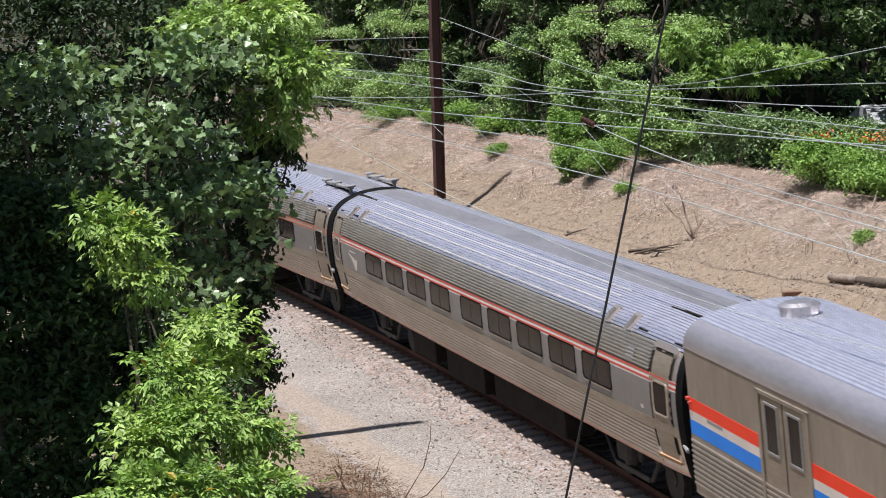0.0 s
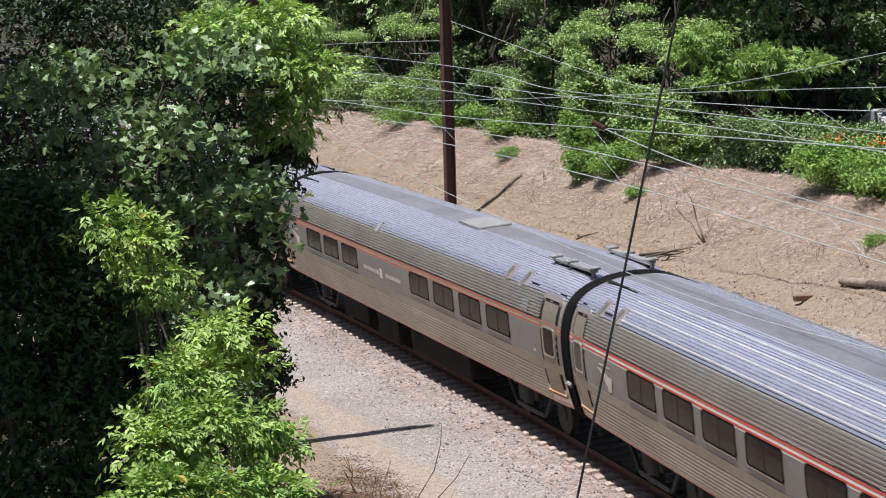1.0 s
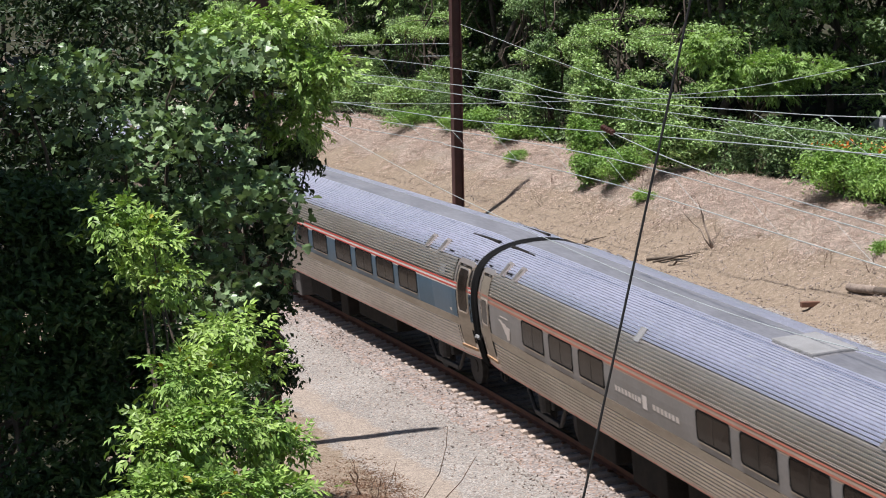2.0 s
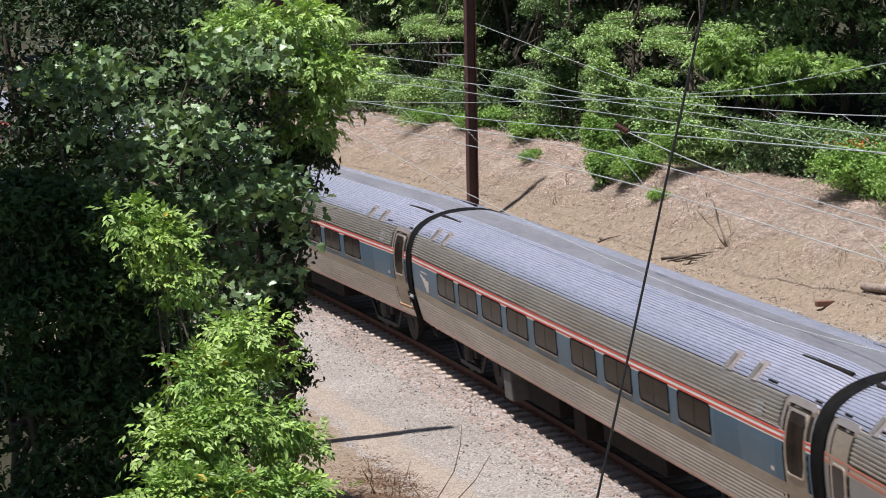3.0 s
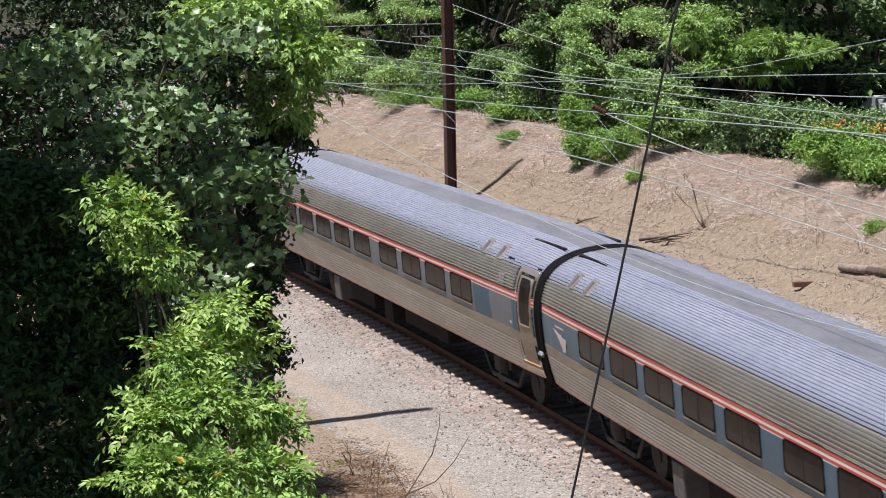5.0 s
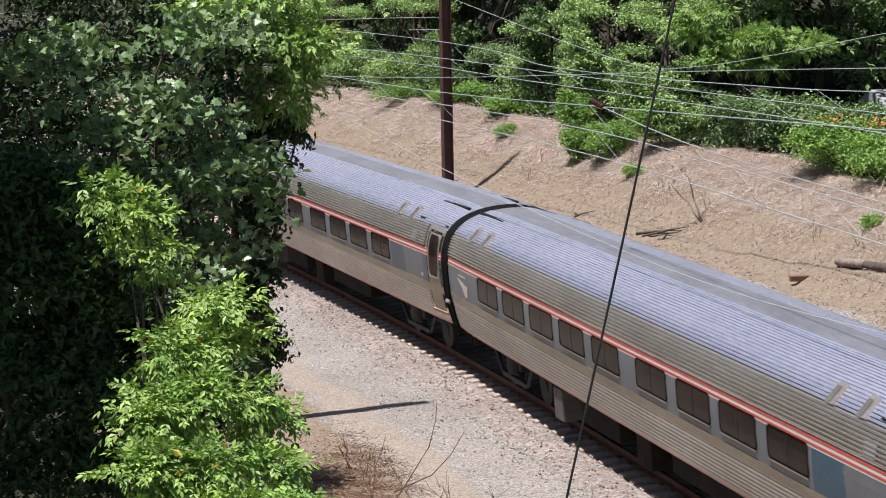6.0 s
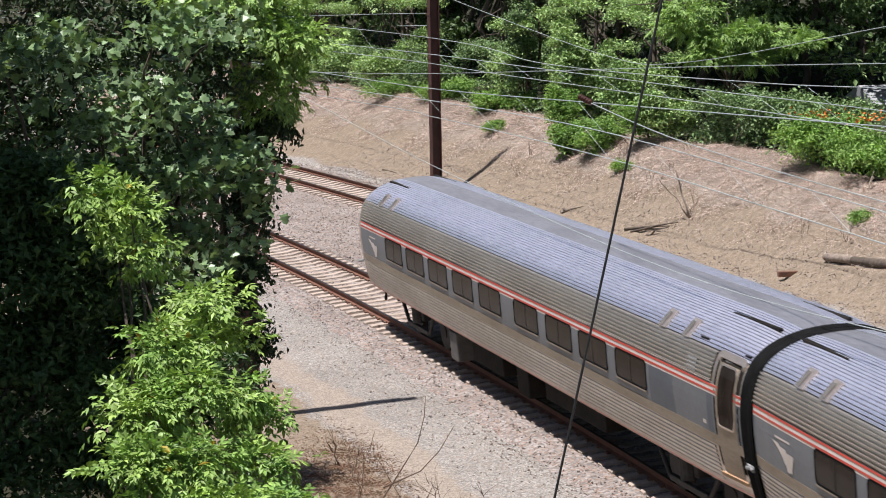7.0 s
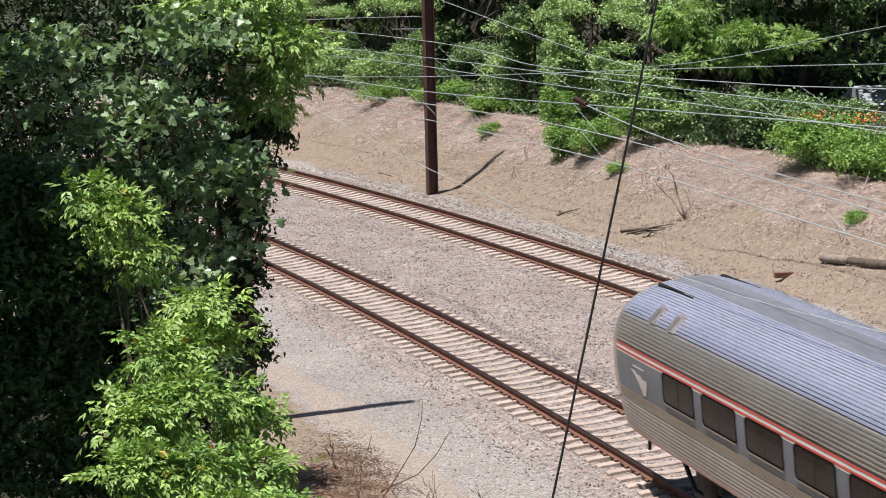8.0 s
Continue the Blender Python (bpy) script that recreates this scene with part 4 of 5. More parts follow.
def tree(label, base, height, blobs, leaf, size, per, spread, seed, kind="plain", up=1.0, droop=0.3, girth=0.16, limbs=14, lean=(0, 0), name="tree", category="tree", extra=None, pairs=3, broad=0.2, shade_canopy=(), flat=0.6, share=1.0):
    """A tapered trunk with bent limbs to its clumps, and a crown of single leaves."""
    rng = np.random.default_rng(seed)
    root = new(name)
    tagged(root, label, category)
    base = np.array(base, float)
    P, D = clumps([(*b[:6], max(3, int(b[6] * share))) for b in blobs], rng)
    top = Vector((base[0] + lean[0], base[1] + lean[1], base[2] + height))
    wood = [limb(Vector(base) - Vector((0, 0, 0.3)), top, girth, girth * 0.25, rng, 0.0, 9)]
    for i in rng.choice(len(P), min(limbs, len(P)), replace=False):
        t = rng.uniform(0.25, 0.9)
        s = Vector(base).lerp(top, t)
        wood.append(limb(s, P[i], girth * (1 - t) * 0.5 + 0.018, 0.008, rng, 0.08))
    V, F = join(wood)
    raw("trunk", V, F, M["bark"], root, smooth=True)
    n = len(P)
    idx = np.repeat(np.arange(n), per)
    C = P[idx] + rng.normal(0, 1, (n * per, 3)) * np.array([spread, spread, spread * flat])
    C[:, 2] -= flat * 0.35 * np.hypot(C[:, 0] - P[idx, 0], C[:, 1] - P[idx, 1])      # each layer hangs at its rim
    if kind == "spray":
        V, F = sprays(C, D[idx], size, rng, pairs, broad)
    else:
        V, F = leaf_mesh(C, size, rng, kind, up, droop)
    if shade_canopy:   # unseen closed top in larger sprays of leaf, added to throw shade below
        Q, _ = clumps(shade_canopy, rng)
        i2 = np.repeat(np.arange(len(Q)), 7)
        v2, f2 = leaf_mesh(Q[i2] + rng.normal(0, 0.3, (len(i2), 3)), 0.55, rng, "plain", 1.5, 0.2)
        k = len(V)
        V, F = np.concatenate([V, v2]), F + [tuple(j + k for j in q) for q in f2]
    raw("crown", V, F, M[leaf], root)
    if extra:
        m, share = extra
        pick = rng.random(len(C)) < share
        V, F = leaf_mesh(C[pick] + rng.normal(0, 0.05, (pick.sum(), 3)), size * 0.9, rng, "plain", up, droop)
        raw("turning_leaves", V, F, M[m], root, "a few yellow leaves")
    return root


def build_forest():
    """Woodland on top of the far bank, several kinds repeated at other turns and heights."""
    kinds = []
    specs = [("broadleaf tree at the edge of the wood in light green leaf", "leaf_wood_light", 0.22, 17, 0.27, "plain", False), ("vine-hung tree at the edge of the wood in deep green leaf", "leaf_wood", 0.21, 17, 0.26, "plain", False),
             ("tall woodland tree with dense crown coloured for shade", "leaf_wood_shade", 0.26, 10, 0.24, "plain", True), ("woodland tree with hanging compound leaves", "leaf_wood_light", 0.28, 3, 0.3, "spray", True),
             ("dense broadleaf woodland tree with leaf coloured for shade", "leaf_wood_shade", 0.24, 11, 0.26, "plain", True)]
    for i, (label, leaf, size, per, spread, kind, tall) in enumerate(specs):
        rng = np.random.default_rng(40 + i)
        h = 11.0
        blobs, roof = [], []
        for j in range(17 if tall else 11):    # lobes down the side
            z = rng.uniform(0.6, 8.5 if tall else 10.5)
            r = (2.5 * math.sin(math.pi * (0.2 + 0.6 * z / h)) if tall else 2.9 * math.sin(math.pi * (0.22 + 0.7 * z / h))) + 0.4
            a = rng.uniform(0, 6.28)
            k = rng.uniform(0.24, 0.44) if tall else rng.uniform(0.34, 0.5)
            blobs.append((math.cos(a) * r * 0.75, math.sin(a) * r * 0.75, z, r * k, r * k, rng.uniform(0.35, 0.7), 26 if tall else 42))
        # treetops out of view, added to darken the wood beneath them
        for j in range(8 if tall else 0):
            a = 6.28 * j / 8
            roof.append((math.cos(a) * 2.0, math.sin(a) * 2.0, rng.uniform(9.2, 11.2), 1.6, 1.6, 0.5, 40))
        kinds.append(tree(label, (0, 0, 0), h, blobs, leaf, size, per, spread, 50 + i, kind, 1.7, 0.5, 0.17, 14, shade_canopy=roof, flat=0.5, share=0.85))
    rng = random.Random(11)
    spots = []
    for off, step, s0, s1 in ((20.0, 5.2, -90, 14), (24.2, 4.8, -100, 20), (29.5, 5.6, -105, 26)):
        s = s0
        while s < s1:
            spots.append((s + rng.uniform(-1.3, 1.3), off + rng.uniform(-1.3, 1.3), off))
            s += step
    for j in range(27):        # the depth of the wood
        spots.append((-122 + 4.2 * j, 35.5 + rng.uniform(-1, 1), 36))
    for j in range(14):   # where the line bends away behind
        spots.append((rng.uniform(-190, -100), rng.choice([18.5, 22, 27]) + rng.uniform(-1, 1), 30))
    for j in range(15):       # trees on the near bank further along
        spots.append((-132 + 8 * j, -11.5 - rng.uniform(0, 2.5), 30))
    for j in range(6):        # behind the shed
        spots.append((-58 + 5 * j, 42 + rng.uniform(-1, 1), 36))
    used = set()
    for s, o, row in spots:
        if row < 21 and -19 < s < -2:     # the opening with the pale building
            continue
        if row < 25 and -27 < s < -18 and o < 26:   # left to the silk tree
            o += 3
        p = on_line(s, o)
        if row < 31 and 70 < p.y < 97 and -2.0 < p.x - 0.186 * p.y < 3.2:   # a gap through to the house
            continue
        if row < 31 and math.hypot(p.x - 14.5, p.y - 93) < 3.6:   # sun reaches the shed
            continue
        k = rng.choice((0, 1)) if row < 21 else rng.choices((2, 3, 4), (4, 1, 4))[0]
        z = float(ground_z(p.x, p.y)) - 0.1
        m = Matrix.Translation((p.x, p.y, z)) @ Matrix.Rotation(rng.uniform(0, 6.28), 4, "Z")
        sc = rng.uniform(0.85, 1.1) * (0.62 if row < 21 else 1.15)
        if k not in used:
            ob = kinds[k]
            used.add(k)
            ob.matrix_basis = m
        else:
            ob = copy_thing(kinds[k], m)
        ob.scale = (sc, sc, sc * rng.uniform(0.9, 1.15))
        tagged(ob, group="woodland on the far bank" if o > 0 else "woodland on the near bank")
    # silk tree with flat feathery layers
    b = (10.9, 89.5, float(ground_z(10.9, 89.5)))
    tree("silk tree with flat feathery light green layers", b, 4.6,
         [(9.0, 88, 6.6, 0.9, 0.9, 0.22, 30), (10.6, 87.6, 6.2, 1.1, 0.9, 0.2, 36), (11.9, 87.5, 6.35, 0.9, 0.9, 0.2, 30), (13.2, 87, 6.0, 0.9, 0.8, 0.18, 26), (10.0, 87.5, 5.5, 0.9, 0.8, 0.2, 26), (11.6, 87.2, 5.4, 0.8, 0.8, 0.18, 22), (9.4, 88, 7.2, 0.9, 0.8, 0.2, 24)],
         "leaf_silk", 0.27, 10, 0.2, 61, "spray", girth=0.11, limbs=22, pairs=4, broad=0.15)


def shrub(label, s, off, w, d, h, leaf, seed, per=36, size=0.14, category="shrub"):
    p = on_line(s, off)
    z = float(ground_z(p.x, p.y))
    rng = np.random.default_rng(seed)
    blobs = [(p.x + rng.uniform(-w, w) * 0.6, p.y + rng.uniform(-d, d) * 0.6, z + h * rng.uniform(0.25, 0.8), w * rng.uniform(0.3, 0.5), d * rng.uniform(0.3, 0.5), h * rng.uniform(0.25, 0.42), 16) for _ in range(9)]
    ob = tree(label, (p.x, p.y, z), h * 0.6, blobs, leaf, size, per, 0.13 * max(w, 0.8), seed, "plain", 1.5, 0.3, 0.05, 10, name="shrub", category=category)
    tagged(ob, group="shrubs along the bank")
    return ob


def build_bank_plants():
    shrub("round bright green shrub on the bank", -11.5, 16.9, 1.6, 1.0, 1.6, "leaf_shrub", 71)
    shrub("round bright green shrub on the bank", -8.0, 17.3, 1.5, 1.0, 1.5, "leaf_shrub", 72)
    shrub("green shrub hanging down the bank", -27.5, 14.9, 0.7, 0.8, 1.3, "leaf_shrub", 73)
    shrub("tall green shrub over the bank", -26.5, 17.0, 1.3, 1.0, 2.7, "leaf_wood_light", 74)
    shrub("green shrub with bare stems on the bank", -23.5, 16.4, 1.3, 0.9, 1.3, "leaf_shrub", 75)
    shrub("low green weeds on top of the bank", -45.0, 17.2, 1.6, 1.0, 0.9, "leaf_shrub", 76, 40)
    shrub("low green weeds on top of the bank", -39.0, 17.4, 1.5, 1.0, 0.8, "leaf_shrub", 77, 40)
    shrub("green shrub on top of the bank", -54.0, 17.6, 1.8, 1.2, 1.6, "leaf_wood_light", 78)
    shrub("grey-green shrub behind the dry grass", -19.5, 17.8, 1.5, 1.2, 2.0, "leaf_wood", 79)
    shrub("green shrub on top of the bank", -33.0, 18.0, 1.4, 1.2, 1.7, "leaf_wood", 80)
    shrub("round bright green shrub on the bank", -12.6, 17.6, 1.6, 1.0, 1.5, "leaf_shrub", 81)
    shrub("bright green shrub with orange lilies on the bank", -10.0, 17.9, 1.8, 1.1, 1.35, "leaf_shrub", 82)
    shrub("round bright green shrub on the bank", -5.5, 18.2, 1.6, 1.0, 1.7, "leaf_shrub", 83)
    shrub("dark leafy shrub in the shade of the wood", -18.0, 18.6, 1.6, 1.2, 1.9, "leaf_wood", 84)
    shrub("dark leafy shrub in the shade of the wood", -15.5, 19.6, 1.6, 1.2, 1.8, "leaf_wood", 85)
    shrub("tall vine-covered stump in mid green", -33.5, 17.6, 0.8, 0.8, 4.2, "leaf_wood_light", 86, 60, 0.14)
    shrub("tall vine-covered stump in dark green", -38.5, 18.2, 0.9, 0.9, 4.8, "leaf_wood", 87, 60, 0.14)
    shrub("green shrub at the edge of the wood", -48.5, 18.2, 1.6, 1.2, 1.8, "leaf_wood", 88)
    shrub("green shrub at the edge of the wood", -61.0, 18.0, 2.0, 1.4, 2.0, "leaf_wood_light", 89)
    shrub("green weeds on the dry bank", -22.0, 14.6, 0.5, 0.4, 0.35, "leaf_shrub", 91, 14, 0.08)
    shrub("green weeds on the dry bank", -5.2, 14.8, 0.4, 0.4, 0.3, "leaf_shrub", 92, 14, 0.08)
    shrub("leafy green shrub spilling from the wood down the bank", -29.5, 15.6, 0.9, 0.9, 2.0, "leaf_shrub", 94, 40, 0.13)
    shrub("tall vine-covered shrub at the edge of the wood", -31.0, 16.9, 1.1, 1.0, 3.6, "leaf_wood_light", 96, 44, 0.15)
    shrub("leafy green shrub spilling down the bank", -25.6, 15.4, 1.1, 0.9, 1.3, "leaf_shrub", 97, 36, 0.12)
    shrub("green shrub half over the dry bank", -22.8, 16.9, 1.2, 0.9, 1.8, "leaf_wood_light", 98)
    shrub("low green weeds on the dry bank", -35.8, 15.4, 0.7, 0.6, 0.5, "leaf_shrub", 99, 16, 0.09)
    shrub("low green weeds on the dry bank", -49.5, 16.4, 1.6, 0.7, 0.7, "leaf_shrub", 110, 26, 0.11)
    # low green undergrowth along the edge of the wood
    rng = np.random.default_rng(95)
    n = 34000
    s, o = rng.uniform(-80, 12, n), 16.4 + 12 * rng.random(n) ** 1.4
    C = np.array([on_line(a, b)[:] for a, b in zip(s, o)])
    keep = wave(C[:, 0], C[:, 1], 0.7, 8) + rng.uniform(-0.4, 0.4, n) + (o - 17.2) * 0.5 > 0
    C = C[keep]
    C[:, 2] = ground_z(C[:, 0], C[:, 1]) + rng.uniform(0.02, 0.45, len(C))
    V, F = leaf_mesh(C, 0.15, rng, "plain", 1.2, 0.2)
    tagged(raw("undergrowth", V, F, M["leaf_wood"]), "low green weeds and vines on top of the bank", "undergrowth", kind="stuff")
    rng = np.random.default_rng(93)
    C = np.concatenate([np.array([[12.3, 77.0, 4.0]]) + rng.normal(0, 1, (60, 3)) * np.array([0.42, 0.4, 0.10]), np.array([[13.75, 75.5, 4.05]]) + rng.normal(0, 1, (60, 3)) * np.array([0.42, 0.4, 0.10])])
    V, F = leaf_mesh(C, 0.13, rng, "plain", 0.5, -0.3)
    tagged(raw("lilies", V, F, M["flower"]), "orange day lilies above the green shrubs", "flowers", kind="stuff")
    # dry grass lying down the bank
    rng = np.random.default_rng(90)
    n = 125000
    s = rng.uniform(-75, 14, n)
    o = 12.9 + 4.4 * rng.beta(2.0, 1.3, n)
    P = np.array([on_line(a, b)[:] for a, b in zip(s, o)])
    keep = wave(P[:, 0], P[:, 1], 0.9, 3) + rng.uniform(-0.6, 0.6, n) > -0.25 - (o - 14) * 0.25
    P, o = P[keep], o[keep]
    P[:, 2] = ground_z(P[:, 0], P[:, 1])
    n = len(P)
    down = np.array([on_line(-20, 0) - on_line(-20, 1)])[0]
    d = unit(down[None] * rng.uniform(0.0, 0.8, (n, 1)) + np.array([0.15, -0.55, 0.12]) + rng.normal(0, 0.34, (n, 3)) * np.array([1, 1, 0.25]))
    L = rng.uniform(0.16, 0.55, (n, 1))
    w = unit(np.cross(d, np.array([0, 0, 1.0]) + rng.normal(0, 0.35, (n, 3)))) * 0.0045
    tip = P + d * L - np.array([0, 0, 0.10]) * L
    mid = P + d * L * 0.5 + np.array([0, 0, 0.02])
    V = np.stack([P - w, P + w, mid + w, mid - w, tip], 1).reshape(-1, 3)
    b = np.arange(n)[:, None] * 5
    F = (b + np.array([0, 1, 2, 3])).tolist() + (b + np.array([3, 2, 4])).tolist()
    tagged(raw("dry_grass", V, F, M["straw"]), "matted dry straw-coloured grass on the bank", "grass", kind="stuff")


def build_near_trees():
    def gz(x, y):
        return float(ground_z(x, y))
    tree("broad maple with lobed dark green leaves", (-4.6, 32.0, gz(-4.6, 32)), 7.4,
         [(-3.9, 31, 7.7, 1.0, 1.0, 0.9, 60), (-3.2, 31.4, 8.9, 0.9, 0.9, 0.55, 34), (-5.3, 31, 8.6, 1.0, 1.0, 0.7, 44), (-3.0, 31.2, 6.9, 0.75, 0.9, 0.8, 44), (-3.3, 31, 5.9, 0.8, 0.9, 0.7, 40), (-4.8, 31.5, 6.6, 1.3, 1.0, 1.2, 76)],
         "leaf_maple", 0.135, 22, 0.19, 101, "maple", 1.3, 0.5, 0.2, 14, flat=0.3, share=0.62)
    tree("leaning walnut with long hanging bright leaves", (-3.6, 38.0, gz(-3.6, 38)), 8.2,
         [(-2.9, 36.6, 8.5, 0.75, 1.0, 0.6, 70), (-2.25, 36.6, 8.6, 0.38, 0.7, 0.4, 34), (-3.5, 36.6, 9.2, 0.8, 1.0, 0.45, 50), (-2.75, 36.8, 7.8, 0.45, 0.8, 0.45, 36), (-2.7, 36.6, 9.4, 0.5, 0.8, 0.3, 26)],
         "leaf_walnut", 0.145, 12, 0.16, 102, "spray", girth=0.14, limbs=8, broad=0.24, flat=0.34, share=0.8)
    tree("boxelder with sunlit yellow-green compound leaves", (-3.2, 26.0, gz(-3.2, 26.0)), 3.6,
         [(-3.85, 27, 7.1, 0.36, 0.5, 0.28, 26), (-4.05, 27, 7.4, 0.24, 0.4, 0.13, 12), (-3.6, 26.8, 6.7, 0.36, 0.4, 0.2, 14), (-2.72, 26.3, 6.15, 0.26, 0.4, 0.28, 22), (-3.2, 25.4, 5.8, 0.36, 0.4, 0.25, 24), (-2.45, 26.4, 5.7, 0.22, 0.3, 0.25, 14),
          (-2.85, 24.7, 5.4, 0.40, 0.4, 0.25, 30), (-3.3, 24.3, 5.3, 0.36, 0.4, 0.26, 28), (-2.38, 25.6, 5.2, 0.24, 0.35, 0.3, 20), (-2.15, 25.8, 4.85, 0.18, 0.3, 0.3, 14),
          (-3.2, 23.4, 4.9, 0.34, 0.35, 0.24, 28), (-2.65, 23.7, 4.85, 0.42, 0.4, 0.26, 34), (-2.15, 24.5, 4.55, 0.32, 0.35, 0.24, 24), (-2.9, 22.8, 4.5, 0.36, 0.3, 0.2, 26), (-2.3, 23.0, 4.5, 0.42, 0.3, 0.2, 30), (-1.75, 23.6, 4.4, 0.34, 0.3, 0.16, 22), (-2.4, 22.5, 4.2, 0.5, 0.3, 0.15, 24), (-1.45, 23.8, 4.2, 0.2, 0.3, 0.1, 10)],
         "leaf_bright", 0.135, 16, 0.145, 103, "spray", girth=0.08, limbs=20, extra=("leaf_yellow", 0.02), pairs=2, broad=0.25, flat=0.28, share=0.68)
    # shade is put into the leaf colour; rear lobes added to fill gaps
    tree("shaded young tree with shade put into its dense leaf colour", (-6.0, 28.8, gz(-6.0, 28.8)), 5.0,
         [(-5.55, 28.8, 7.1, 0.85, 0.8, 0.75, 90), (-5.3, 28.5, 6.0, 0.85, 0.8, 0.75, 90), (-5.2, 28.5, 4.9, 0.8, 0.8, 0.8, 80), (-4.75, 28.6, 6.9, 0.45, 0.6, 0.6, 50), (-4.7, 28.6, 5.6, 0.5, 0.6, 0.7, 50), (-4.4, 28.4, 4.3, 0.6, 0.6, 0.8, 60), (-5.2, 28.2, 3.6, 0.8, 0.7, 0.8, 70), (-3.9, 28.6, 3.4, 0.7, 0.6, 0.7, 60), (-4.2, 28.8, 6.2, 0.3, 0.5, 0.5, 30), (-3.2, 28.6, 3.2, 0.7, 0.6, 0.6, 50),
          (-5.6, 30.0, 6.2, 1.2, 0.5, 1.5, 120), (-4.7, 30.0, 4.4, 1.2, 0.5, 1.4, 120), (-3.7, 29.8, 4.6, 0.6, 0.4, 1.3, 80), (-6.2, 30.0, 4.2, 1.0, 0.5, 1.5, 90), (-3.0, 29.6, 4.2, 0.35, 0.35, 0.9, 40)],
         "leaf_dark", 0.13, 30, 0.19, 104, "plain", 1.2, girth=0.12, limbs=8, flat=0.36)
    # leaf colour carries shade; lobes behind the maple added as dark backing
    tree("tall ivy-smothered tree with small hanging leaves coloured for shade", (-3.4, 37.6, gz(-3.4, 37.6)), 6.0,
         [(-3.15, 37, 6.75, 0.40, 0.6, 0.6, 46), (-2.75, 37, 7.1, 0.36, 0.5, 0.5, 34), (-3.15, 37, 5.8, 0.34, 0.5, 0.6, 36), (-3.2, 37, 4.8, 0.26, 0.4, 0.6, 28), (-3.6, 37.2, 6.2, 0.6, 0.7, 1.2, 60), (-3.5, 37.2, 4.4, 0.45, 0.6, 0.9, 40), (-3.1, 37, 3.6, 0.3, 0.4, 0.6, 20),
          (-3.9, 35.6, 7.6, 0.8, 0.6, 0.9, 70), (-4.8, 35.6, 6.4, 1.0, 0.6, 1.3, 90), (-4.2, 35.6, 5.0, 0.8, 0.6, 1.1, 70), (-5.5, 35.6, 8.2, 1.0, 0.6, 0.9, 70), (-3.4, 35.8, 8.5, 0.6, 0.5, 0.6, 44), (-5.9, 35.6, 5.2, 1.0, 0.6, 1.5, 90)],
         "leaf_shaded", 0.105, 34, 0.11, 105, "plain", 0.5, 0.9, 0.13, 16)
    # unseen crown added over the near bank, which keeps the young tree in shade
    tree("unseen maple added over the near bank for shade", (-9.0, 26.5, gz(-9.0, 26.5)), 11.0,
         [(-9.0, 25, 9.6, 1.6, 2.0, 1.6, 60), (-8.4, 29.5, 9.0, 1.2, 1.2, 1.2, 50)],
         "leaf_maple", 0.16, 22, 0.26, 106, "maple", girth=0.24,
         shade_canopy=[(-7.0, 27.7, 11.5, 1.5, 1.5, 0.6, 110), (-7.4, 25.6, 11.6, 1.5, 1.4, 0.6, 80), (-8.9, 27.5, 11.8, 1.8, 2.4, 0.8, 100), (-7.0, 29.5, 11.4, 1.2, 1.0, 0.5, 60)])
    # near-black leaf colour stands for the shade this tree is in
    tree("broadleaf tree on the near bank with leaves coloured for shade", (-9.0, 45.0, gz(-9.0, 45)), 9.0,
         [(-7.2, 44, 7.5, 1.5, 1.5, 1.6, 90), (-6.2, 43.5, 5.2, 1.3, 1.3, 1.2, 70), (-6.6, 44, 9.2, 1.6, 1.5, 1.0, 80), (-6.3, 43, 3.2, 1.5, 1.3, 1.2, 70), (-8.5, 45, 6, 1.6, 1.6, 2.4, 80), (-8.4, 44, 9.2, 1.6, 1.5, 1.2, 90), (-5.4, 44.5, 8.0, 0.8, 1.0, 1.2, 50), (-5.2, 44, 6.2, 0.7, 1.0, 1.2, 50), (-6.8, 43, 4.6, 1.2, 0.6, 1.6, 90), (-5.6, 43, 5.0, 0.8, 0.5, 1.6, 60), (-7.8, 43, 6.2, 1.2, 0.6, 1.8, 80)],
         "leaf_shaded", 0.17, 26, 0.28, 107, "plain", girth=0.22)


# ---- poles and wires ----
def steel_pole(s, off, h, label, lean=0.0):
    p = on_line(s, off)
    z = float(ground_z(p.x, p.y)) - 0.2
    root = new("catenary_pole")
    tagged(root, label, "pole", "catenary poles")
    root.matrix_basis = Matrix.Translation((p.x, p.y, z)) @ pose(0, 0, 0, 0, lean, math.degrees(HEAD + BEND * s))
    for y in (-0.19, 0.19):
        bm = bmesh.new()
        box(bm, -0.17, 0.17, y - 0.012, y + 0.012, 0, h, 0.004)
        part("flange", bm, M["pole"], root)
    bm = bmesh.new()
    box(bm, -0.012, 0.012, -0.178, 0.178, 0, h)
    part("web", bm, M["pole"], root)
    for zz in (5.6, 7.35):
        for y0, y1 in ((-0.225, -0.203), (0.203, 0.225)):
            bm = bmesh.new()
            box(bm, -0.2, 0.2, y0, y1, zz, zz + 0.10, 0.005)
            part("clamp_band", bm, M["pole"], root)
    bm = bmesh.new()
    box(bm, -0.4, 0.4, -0.4, 0.4, -0.4, 0.1, 0.03)
    part("footing", bm, M["tie"], root, "concrete footing")
    return root


